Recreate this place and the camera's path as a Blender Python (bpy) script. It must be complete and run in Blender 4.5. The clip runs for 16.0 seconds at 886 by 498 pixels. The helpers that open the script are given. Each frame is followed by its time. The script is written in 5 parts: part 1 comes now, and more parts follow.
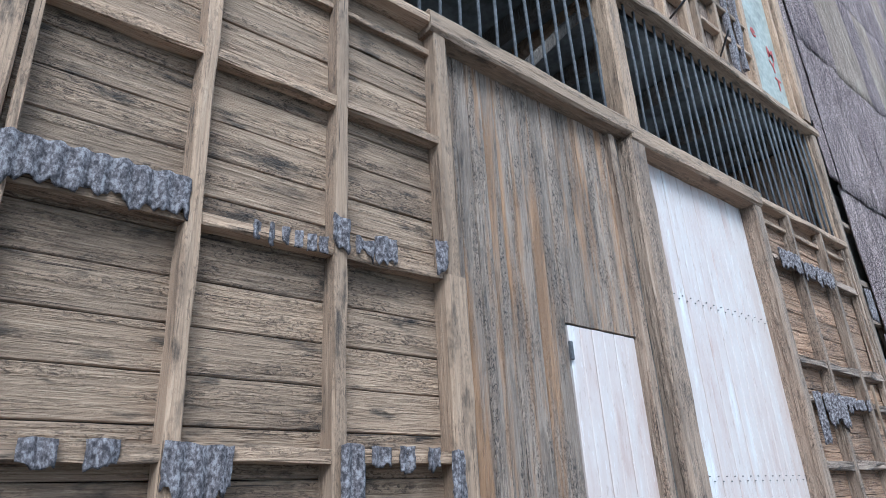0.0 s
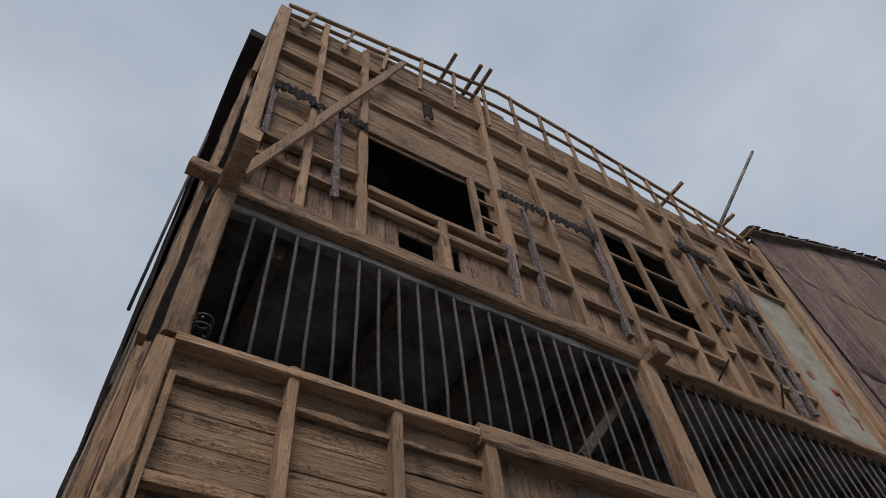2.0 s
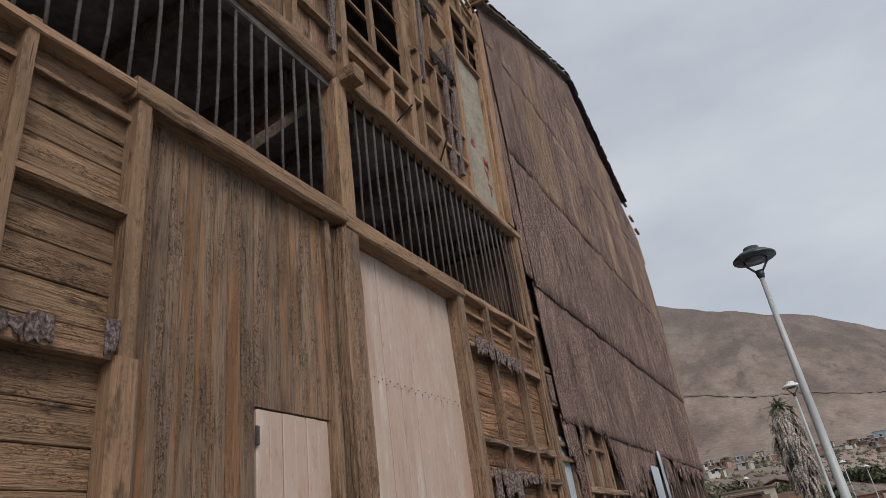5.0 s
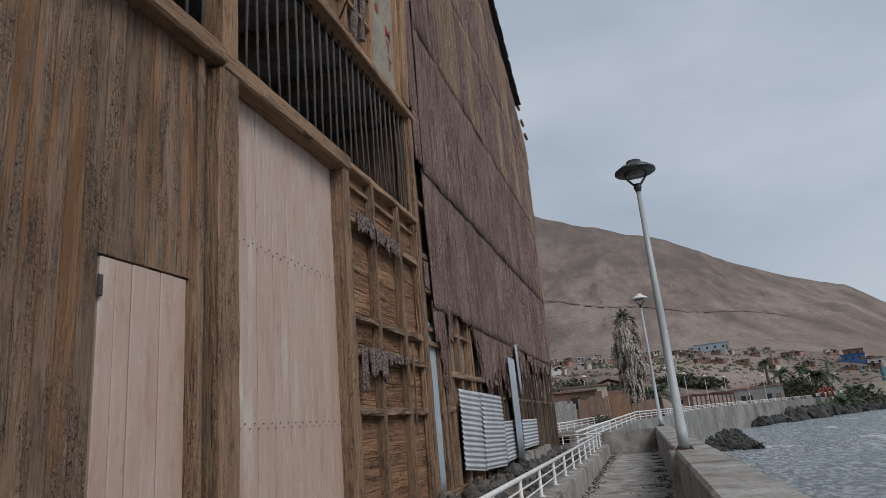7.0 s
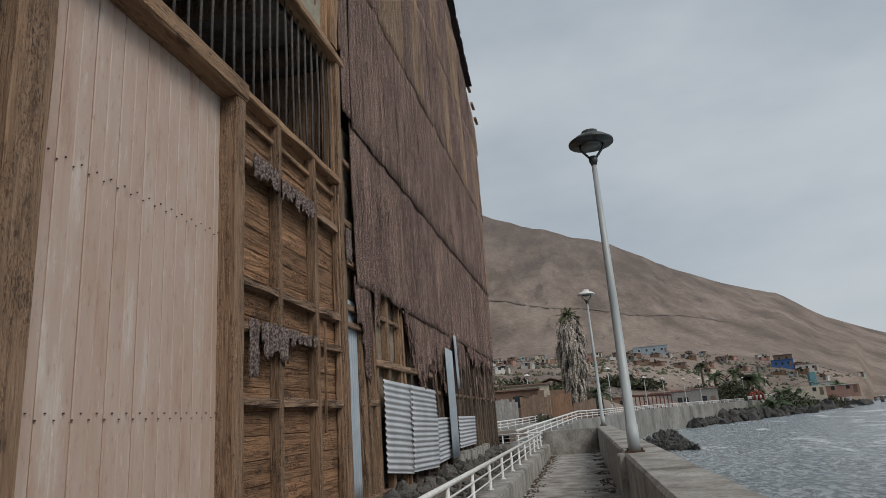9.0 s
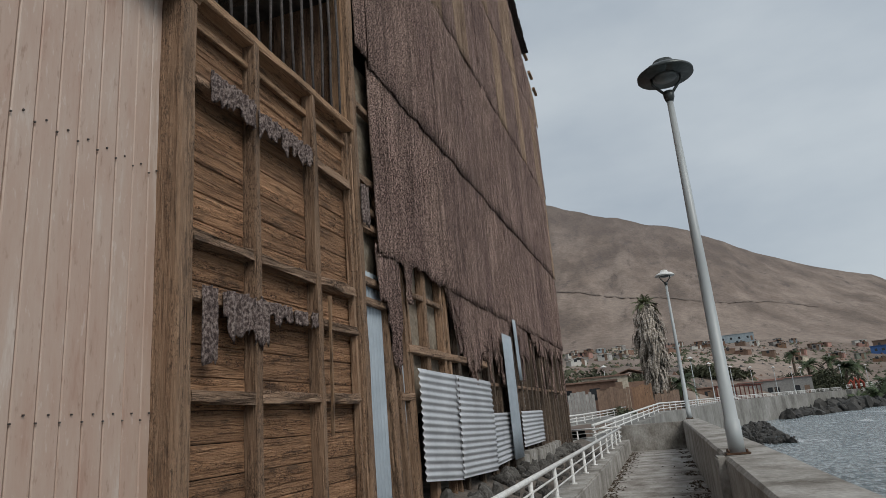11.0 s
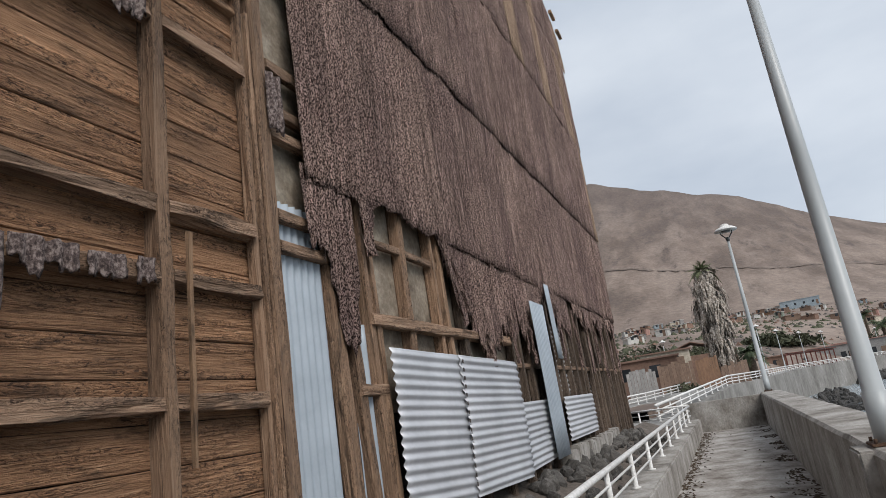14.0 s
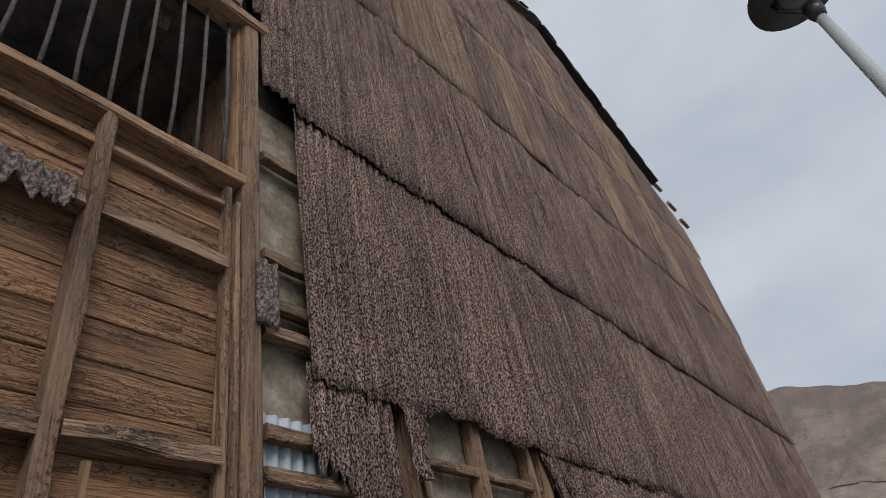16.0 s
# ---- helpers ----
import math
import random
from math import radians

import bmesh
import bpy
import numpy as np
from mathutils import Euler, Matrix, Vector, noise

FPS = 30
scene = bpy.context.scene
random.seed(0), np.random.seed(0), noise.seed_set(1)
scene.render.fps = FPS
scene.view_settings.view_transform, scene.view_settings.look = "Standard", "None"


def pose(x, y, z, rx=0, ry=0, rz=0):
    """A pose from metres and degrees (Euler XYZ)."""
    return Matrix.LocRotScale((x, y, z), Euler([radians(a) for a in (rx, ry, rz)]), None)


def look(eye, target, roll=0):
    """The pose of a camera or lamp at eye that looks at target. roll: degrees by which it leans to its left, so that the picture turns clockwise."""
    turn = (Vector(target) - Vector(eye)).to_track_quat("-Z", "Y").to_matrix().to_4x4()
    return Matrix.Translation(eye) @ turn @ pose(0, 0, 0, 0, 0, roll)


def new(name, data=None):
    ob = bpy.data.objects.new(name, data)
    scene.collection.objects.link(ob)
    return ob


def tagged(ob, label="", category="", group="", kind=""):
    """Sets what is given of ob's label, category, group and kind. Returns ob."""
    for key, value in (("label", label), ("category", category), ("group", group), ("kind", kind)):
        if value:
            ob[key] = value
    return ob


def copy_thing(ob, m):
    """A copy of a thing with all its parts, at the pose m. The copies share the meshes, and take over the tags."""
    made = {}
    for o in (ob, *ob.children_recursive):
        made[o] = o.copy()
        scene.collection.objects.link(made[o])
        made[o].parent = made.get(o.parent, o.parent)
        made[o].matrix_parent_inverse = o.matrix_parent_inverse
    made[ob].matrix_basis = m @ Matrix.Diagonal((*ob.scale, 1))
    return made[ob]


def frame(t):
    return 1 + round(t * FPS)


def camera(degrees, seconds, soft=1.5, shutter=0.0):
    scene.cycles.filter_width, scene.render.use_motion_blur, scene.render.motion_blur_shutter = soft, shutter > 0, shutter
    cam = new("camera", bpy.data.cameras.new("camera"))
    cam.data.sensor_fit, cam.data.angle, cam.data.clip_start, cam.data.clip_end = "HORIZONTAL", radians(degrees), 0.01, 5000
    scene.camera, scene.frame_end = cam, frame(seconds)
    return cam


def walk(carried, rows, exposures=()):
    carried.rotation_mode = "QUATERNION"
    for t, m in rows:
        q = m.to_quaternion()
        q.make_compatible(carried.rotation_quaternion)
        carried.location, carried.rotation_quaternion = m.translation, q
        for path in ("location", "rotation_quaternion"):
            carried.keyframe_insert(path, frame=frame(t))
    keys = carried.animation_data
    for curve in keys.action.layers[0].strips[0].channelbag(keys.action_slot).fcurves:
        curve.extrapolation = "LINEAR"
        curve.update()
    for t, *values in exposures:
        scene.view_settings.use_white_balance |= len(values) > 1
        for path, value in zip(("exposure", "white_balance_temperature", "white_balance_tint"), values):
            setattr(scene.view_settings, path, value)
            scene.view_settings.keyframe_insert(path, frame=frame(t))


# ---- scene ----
cam = camera(68.6, 16.0, soft=0.6)
METRES, EYE, TILT, LEAN, TURN = 8.0, 1.5, 0.0, 0.0, -40.9
ROWS = [
    (0.0, 0.0, 0.0, 0.0, 1.18, 22.26, 2.9),
    (0.5, 0.0133, -0.0197, 0.012, 7.86, 32.1, 4.62),
    (1.0, 0.018, -0.0399, 0.0158, 18.55, 43.6, 4.41),
    (1.5, 0.0164, -0.0408, 0.0215, 12.02, 49.28, 5.05),
    (2.0, 0.0231, -0.0453, 0.0151, 10.46, 53.78, 4.44),
    (2.5, 0.0257, -0.0422, 0.0161, 3.64, 50.47, 6.14),
    (3.0, 0.0298, -0.0358, 0.014, -5.45, 43.58, 7.63),
    (3.5, 0.0343, -0.0325, 0.0087, -10.86, 38.59, 8.84),
    (4.0, 0.0376, -0.0278, 0.0048, -14.64, 33.29, 8.87),
    (4.5, 0.0385, -0.0262, 0.0048, -18.42, 29.66, 8.55),
    (5.0, 0.0402, -0.0246, 0.0016, -20.28, 26.39, 7.62),
    (5.2, 0.0409, -0.024, 0.0003, -21.05, 25.14, 8.13),
    (7.3, 0.0659, 0.0323, -0.0014, -34.84, 16.27, 3.29),
    (7.5, 0.0776, 0.0403, -0.0023, -35.46, 21.88, 3.77),
    (8.0, 0.1068, 0.0603, -0.0045, -35.7, 22.04, 4.51),
    (8.5, 0.1372, 0.1006, -0.0083, -35.36, 17.18, 4.53),
    (9.0, 0.1725, 0.14, -0.0039, -37.41, 14.92, 4.23),
    (9.5, 0.211, 0.1726, -0.0014, -34.5, 14.39, 4.98),
    (10.0, 0.2488, 0.2042, -0.0036, -35.95, 13.57, 6.41),
    (10.2, 0.2639, 0.2168, -0.0045, -34.75, 13.97, 5.89),
    (12.3, 0.4094, 0.3697, 0.0003, -29.11, 15.02, 4.86),
    (12.5, 0.423, 0.3833, -0.0009, -31.49, 14.76, 6.17),
    (13.0, 0.457, 0.4172, -0.0039, -33.37, 15.4, 6.99),
    (13.5, 0.4907, 0.4579, -0.0065, -27.84, 12.25, 7.22),
    (14.0, 0.5274, 0.4892, -0.0005, -25.59, 14.71, 8.43),
    (14.5, 0.5676, 0.5176, 0.0007, -20.33, 22.55, 6.4),
    (15.0, 0.5951, 0.5454, 0.0075, -19.52, 31.16, 7.18),
    (15.5, 0.6243, 0.5743, 0.0034, -16.16, 34.87, 9.13),
    (16.0, 0.6565, 0.5984, 0.0055, -9.1, 38.08, 10.3),
]
EXPOSURES = [(0.0, 1.7, 4600, -2), (0.5, 1.76, 4650, -2), (1.0, 1.15, 4750, 9), (1.5, 0.5, 6050, 10), (2.0, 0.12, 6250, 11), (2.5, 0.0, 6600, 13), (3.0, 0.12, 6700, 11), (5.0, 0.3, 6650, 12), (7.5, 0.0, 6200, 10), (9.0, 0.05, 6550, 8), (10.0, 0.0, 6500, 7), (12.5, 0.32, 6400, 10), (13.0, 0.10, 6350, 11), (13.5, 0.08, 6450, 11), (14.0, 0.55, 6450, 11), (14.5, 0.4, 6450, 11), (15.0, 0.35, 6450, 11), (16.0, 0.28, 6500, 12)]
walk(cam, [(t, pose(0, 0, EYE, TILT, LEAN, TURN) @ pose(METRES * x, METRES * y, METRES * z, 90 + pitch, roll, yaw)) for t, x, y, z, yaw, pitch, roll in ROWS], EXPOSURES)

# ---- world and light ----
world = bpy.data.worlds.new("overcast_sky")
scene.world = world
world.use_nodes = True
wn, wl = world.node_tree.nodes, world.node_tree.links
wn.clear()
w_out = wn.new("ShaderNodeOutputWorld")
w_sky = wn.new("ShaderNodeTexSky")
w_sky.sky_type, w_sky.sun_disc = "NISHITA", False
w_sky.sun_elevation, w_sky.sun_rotation = radians(58), radians(160)
w_bg = wn.new("ShaderNodeBackground")
w_bg.inputs["Strength"].default_value = 0.10
w_cloud = wn.new("ShaderNodeBackground")
w_cloud.inputs["Strength"].default_value = 0.64
w_tc = wn.new("ShaderNodeTexCoord")
w_map = wn.new("ShaderNodeMapping")
w_map.inputs["Scale"].default_value = (1.2, 1.2, 3.2)
w_noise = wn.new("ShaderNodeTexNoise")
w_noise.inputs["Scale"].default_value, w_noise.inputs["Detail"].default_value = 1.7, 6.0
w_noise.inputs["Roughness"].default_value = 0.5
w_ramp = wn.new("ShaderNodeValToRGB")
w_ramp.color_ramp.elements[0].position, w_ramp.color_ramp.elements[1].position = 0.33, 0.68
w_ramp.color_ramp.elements[0].color = (0.56, 0.63, 0.72, 1)
w_ramp.color_ramp.elements[1].color = (0.80, 0.86, 0.92, 1)
w_mix = wn.new("ShaderNodeMixShader")
w_mix.inputs["Fac"].default_value = 0.93
wl.new(w_tc.outputs["Generated"], w_map.inputs["Vector"])
wl.new(w_map.outputs["Vector"], w_noise.inputs["Vector"])
wl.new(w_noise.outputs["Fac"], w_ramp.inputs["Fac"])
wl.new(w_ramp.outputs["Color"], w_cloud.inputs["Color"])
wl.new(w_sky.outputs["Color"], w_bg.inputs["Color"])
wl.new(w_bg.outputs["Background"], w_mix.inputs[1])
wl.new(w_cloud.outputs["Background"], w_mix.inputs[2])
wl.new(w_mix.outputs["Shader"], w_out.inputs["Surface"])

sun = new("sun", bpy.data.lights.new("sun", "SUN"))
sun.data.energy, sun.data.angle, sun.data.color = 1.75, radians(30), (1.0, 0.96, 0.9)
sun.matrix_world = look((-6, -14, 22), (6, 2, 3))


# ---- materials ----
def ramp_of(nt, stops):
    r = nt.nodes.new("ShaderNodeValToRGB")
    els = r.color_ramp.elements
    while len(els) < len(stops):
        els.new(0.5)
    for e, (p, c) in zip(els, stops):
        e.position, e.color = p, (*c, 1)
    return r


def material(name, rough=0.8, metal=0.0):
    m = bpy.data.materials.new(name)
    m.use_nodes = True
    b = m.node_tree.nodes["Principled BSDF"]
    b.inputs["Roughness"].default_value, b.inputs["Metallic"].default_value = rough, metal
    return m, m.node_tree, b


def coords(nt, scale, shift=True):
    """Object coordinates, pushed apart object by object, and scaled."""
    tc = nt.nodes.new("ShaderNodeTexCoord")
    mp = nt.nodes.new("ShaderNodeMapping")
    mp.inputs["Scale"].default_value = scale
    if shift:
        oi = nt.nodes.new("ShaderNodeObjectInfo")
        mul = nt.nodes.new("ShaderNodeMath")
        mul.operation = "MULTIPLY"
        mul.inputs[1].default_value = 37.0
        add = nt.nodes.new("ShaderNodeVectorMath")
        add.operation = "ADD"
        nt.links.new(oi.outputs["Random"], mul.inputs[0])
        nt.links.new(tc.outputs["Object"], add.inputs[0])
        nt.links.new(mul.outputs[0], add.inputs[1])
        nt.links.new(add.outputs[0], mp.inputs["Vector"])
    else:
        nt.links.new(tc.outputs["Object"], mp.inputs["Vector"])
    return mp


def noise_of(nt, mp, scale, detail=6.0, rough=0.6):
    n = nt.nodes.new("ShaderNodeTexNoise")
    n.inputs["Scale"].default_value, n.inputs["Detail"].default_value = scale, detail
    n.inputs["Roughness"].default_value = rough
    nt.links.new(mp.outputs["Vector"], n.inputs["Vector"])
    return n


def mixed(nt, a, b, fac, kind="MIX"):
    m = nt.nodes.new("ShaderNodeMix")
    m.data_type, m.blend_type = "RGBA", kind
    for sock, v in ((m.inputs[6], a), (m.inputs[7], b), (m.inputs[0], fac)):
        if isinstance(v, tuple):
            sock.default_value = (*v, 1)
        elif isinstance(v, (int, float)):
            sock.default_value = v
        else:
            nt.links.new(v, sock)
    return m.outputs[2]


def bumped(nt, b, height, strength, dist):
    bp = nt.nodes.new("ShaderNodeBump")
    bp.inputs["Strength"].default_value, bp.inputs["Distance"].default_value = strength, dist
    nt.links.new(height, bp.inputs["Height"])
    nt.links.new(bp.outputs["Normal"], b.inputs["Normal"])


def wood(name, axis, dark, mid, light, stain=None, stain_at=(0.55, 0.7), relief=0.012, vary=0.35, fray=0.5, grain_size=(80.0, 8.0), spread=0.15, chip=24.0, spots=0.0, deepen=0.80):
    """Weathered timber whose grain runs along axis; stain: a second tint in long streaks; fray: how far torn fibres darken it; spots: how strong its black mould stains are."""
    m, nt, b = material(name, 0.9)
    fine = [grain_size[0]] * 3
    fine[axis] = grain_size[1]
    mp = coords(nt, fine)
    grain = noise_of(nt, mp, 1.0, 8.0, 0.72)
    grain.inputs["Distortion"].default_value = 1.1
    dark, mid, light = (tuple(deepen * (0.94 * c + 0.06 * sum(q) / 3) for c in q) for q in (dark, mid, light))
    dark = tuple(a * 0.7 + b_ * 0.3 for a, b_ in zip(dark, mid))
    light = tuple(a * 0.6 + b_ * 0.4 for a, b_ in zip(light, mid))
    col = ramp_of(nt, [(0.5 - spread, dark), (0.5, mid), (0.5 + spread, light)])
    nt.links.new(grain.outputs["Fac"], col.inputs["Fac"])
    big = [4.0, 4.0, 4.0]
    big[axis] = 0.9
    mp2 = coords(nt, big)
    patch = noise_of(nt, mp2, 1.0, 6.0, 0.65)
    pr = ramp_of(nt, [(0.36, (0.66, 0.64, 0.62)), (0.48, (1.0, 0.99, 0.98)), (0.68, (1.16, 1.15, 1.14))])
    nt.links.new(patch.outputs["Fac"], pr.inputs["Fac"])
    out = mixed(nt, col.outputs["Color"], pr.outputs["Color"], 1.0, "MULTIPLY")
    torn = [62.0, 62.0, 62.0]
    torn[axis] = chip
    mp4 = coords(nt, torn)
    fib = noise_of(nt, mp4, 1.0, 5.0, 0.62)
    fib.inputs["Distortion"].default_value = 1.4
    band = [14.0, 14.0, 14.0]
    band[axis] = 1.3
    mp5 = coords(nt, band)
    bn = noise_of(nt, mp5, 1.0, 4.0, 0.6)
    br = ramp_of(nt, [(0.44, (0, 0, 0)), (0.58, (1, 1, 1))])
    nt.links.new(bn.outputs["Fac"], br.inputs["Fac"])
    fr = ramp_of(nt, [(0.39, (0.24, 0.21, 0.19)), (0.47, (0.93, 0.92, 0.91)), (0.6, (1.34, 1.32, 1.30))])
    nt.links.new(fib.outputs["Fac"], fr.inputs["Fac"])
    torn_col = mixed(nt, out, fr.outputs["Color"], 1.0, "MULTIPLY")
    keep = nt.nodes.new("ShaderNodeMath")
    keep.operation = "MULTIPLY"
    keep.inputs[1].default_value = fray
    nt.links.new(br.outputs["Color"], keep.inputs[0])
    out = mixed(nt, out, torn_col, keep.outputs[0])
    split = [130.0, 130.0, 130.0]
    split[axis] = 1.6
    mp6 = coords(nt, split)
    ck = noise_of(nt, mp6, 1.0, 3.0, 0.5)
    cr = ramp_of(nt, [(0.315, (0.25, 0.22, 0.20)), (0.35, (1, 1, 1))])
    nt.links.new(ck.outputs["Fac"], cr.inputs["Fac"])
    out = mixed(nt, out, cr.outputs["Color"], 1.0, "MULTIPLY")
    if spots:
        blot = [11.0, 11.0, 11.0]
        blot[axis] = 3.2
        bl = noise_of(nt, coords(nt, blot), 1.0, 5.0, 0.62)
        sp = ramp_of(nt, [(0.56, (1, 1, 1)), (0.67, (1 - spots, 1 - spots, 1 - spots))])
        nt.links.new(bl.outputs["Fac"], sp.inputs["Fac"])
        out = mixed(nt, out, sp.outputs["Color"], 1.0, "MULTIPLY")
    if stain:
        long = [7.0, 7.0, 7.0]
        long[axis] = 0.5
        mp3 = coords(nt, long)
        st = noise_of(nt, mp3, 1.0, 5.0, 0.6)
        sr = ramp_of(nt, [(stain_at[0], (0, 0, 0)), (stain_at[1], (1, 1, 1))])
        nt.links.new(st.outputs["Fac"], sr.inputs["Fac"])
        tint = mixed(nt, out, stain, 0.75)
        out = mixed(nt, out, tint, sr.outputs["Color"])
    oi = nt.nodes.new("ShaderNodeObjectInfo")
    vr = ramp_of(nt, [(0.0, (1 - vary,) * 3), (1.0, (1 + vary * 0.5,) * 3)])
    nt.links.new(oi.outputs["Random"], vr.inputs["Fac"])
    out = mixed(nt, out, vr.outputs["Color"], 1.0, "MULTIPLY")
    nt.links.new(out, b.inputs["Base Color"])
    hm = nt.nodes.new("ShaderNodeMath")
    hm.operation = "MULTIPLY_ADD"
    deep = nt.nodes.new("ShaderNodeMath")
    deep.operation = "MULTIPLY"
    deep.inputs[1].default_value = 2.2
    nt.links.new(keep.outputs[0], deep.inputs[0])
    nt.links.new(fib.outputs["Fac"], hm.inputs[0])
    nt.links.new(deep.outputs[0], hm.inputs[1])
    nt.links.new(grain.outputs["Fac"], hm.inputs[2])
    bumped(nt, b, hm.outputs[0], 1.0, relief)
    return m


def spotted(name, stops, scale, rough=0.85, metal=0.0, stretch=(1, 1, 1), relief=0.01, bump=0.6, fine=6.0, shift=True, vary=0.0, even=0.72):
    """A surface with a coarse mottle and a fine grain."""
    m, nt, b = material(name, rough, metal)
    mp = coords(nt, stretch, shift)
    n = noise_of(nt, mp, scale, 8.0, 0.65)
    col = ramp_of(nt, stops)
    nt.links.new(n.outputs["Fac"], col.inputs["Fac"])
    n2 = noise_of(nt, mp, scale * fine, 4.0, 0.6)
    r2 = ramp_of(nt, [(0.3, (even,) * 3), (0.7, (1 + 0.43 * (1 - even),) * 3)])
    nt.links.new(n2.outputs["Fac"], r2.inputs["Fac"])
    out = mixed(nt, col.outputs["Color"], r2.outputs["Color"], 1.0, "MULTIPLY")
    if vary:
        oi = nt.nodes.new("ShaderNodeObjectInfo")
        vr = ramp_of(nt, [(0.0, (1 - vary,) * 3), (1.0, (1 + vary,) * 3)])
        nt.links.new(oi.outputs["Random"], vr.inputs["Fac"])
        out = mixed(nt, out, vr.outputs["Color"], 1.0, "MULTIPLY")
    nt.links.new(out, b.inputs["Base Color"])
    bumped(nt, b, n2.outputs["Fac"], bump, relief)
    return m


M_BOARD = wood("weathered_board", 0, (0.125, 0.069, 0.037), (0.42, 0.252, 0.140), (0.67, 0.445, 0.268), relief=0.016, vary=0.22, fray=0.8, grain_size=(120.0, 4.0), spread=0.17, spots=0.72)
M_BOARD_RED = wood("damp_board", 0, (0.135, 0.056, 0.027), (0.50, 0.262, 0.130), (0.76, 0.47, 0.27), relief=0.024, vary=0.25, fray=1.0, grain_size=(120.0, 4.5), spread=0.15, spots=0.55, deepen=0.81)
M_POST = wood("weathered_post", 2, (0.15, 0.082, 0.043), (0.41, 0.241, 0.132), (0.62, 0.406, 0.245), relief=0.008, vary=0.3, fray=0.5, grain_size=(70.0, 2.2), spread=0.24, spots=0.62, deepen=0.75)
M_RAIL = wood("weathered_rail", 0, (0.15, 0.082, 0.043), (0.43, 0.254, 0.14), (0.64, 0.424, 0.255), relief=0.010, vary=0.28, fray=0.65, grain_size=(70.0, 2.2), spread=0.24, spots=0.62, deepen=0.76)
M_POST_RED = wood("damp_post", 2, (0.125, 0.062, 0.036), (0.39, 0.238, 0.143), (0.60, 0.42, 0.285), relief=0.014, vary=0.3, fray=0.8, grain_size=(70.0, 2.6), spread=0.22, spots=0.55)
M_RAIL_RED = wood("damp_rail", 0, (0.125, 0.064, 0.038), (0.41, 0.256, 0.16), (0.63, 0.46, 0.325), relief=0.018, vary=0.25, fray=0.95, grain_size=(70.0, 3.0), spread=0.2, spots=0.6)
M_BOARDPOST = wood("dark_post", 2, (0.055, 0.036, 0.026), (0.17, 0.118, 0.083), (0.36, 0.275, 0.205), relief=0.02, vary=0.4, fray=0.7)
M_UPBOARD = wood("upright_board", 2, (0.137, 0.074, 0.042), (0.388, 0.228, 0.14), (0.616, 0.405, 0.265), relief=0.014, fray=0.75, grain_size=(90.0, 3.0), spread=0.2, spots=0.6)
M_DOOR = wood("door_board", 2, (0.13, 0.076, 0.048), (0.37, 0.24, 0.158), (0.55, 0.42, 0.31), (0.42, 0.20, 0.08), (0.51, 0.63), 0.026, 0.25, 1.0, (110.0, 3.5), 0.18, 34.0, 0.35, 0.85)


def planked_paint():
    """Old white paint on boards: pinkish where thin, chalky white in upright scuffs."""
    m, nt, b = material("peeling_white_paint", 0.55)
    mp = coords(nt, (5.0, 5.0, 0.8))
    n = noise_of(nt, mp, 1.0, 7.0, 0.68)
    col = ramp_of(nt, [(0.30, (0.34, 0.20, 0.15)), (0.42, (0.43, 0.305, 0.245)), (0.58, (0.465, 0.355, 0.295)), (0.68, (0.56, 0.485, 0.435))])
    nt.links.new(n.outputs["Fac"], col.inputs["Fac"])
    mp2 = coords(nt, (30.0, 30.0, 7.0))
    n2 = noise_of(nt, mp2, 1.0, 6.0, 0.7)
    r2 = ramp_of(nt, [(0.30, (0.72, 0.66, 0.62)), (0.42, (1, 1, 1)), (0.60, (1.0, 1.0, 1.0)), (0.66, (1.14, 1.24, 1.31))])
    nt.links.new(n2.outputs["Fac"], r2.inputs["Fac"])
    nt.links.new(mixed(nt, col.outputs["Color"], r2.outputs["Color"], 1.0, "MULTIPLY"), b.inputs["Base Color"])
    bumped(nt, b, n2.outputs["Fac"], 0.4, 0.003)
    return m


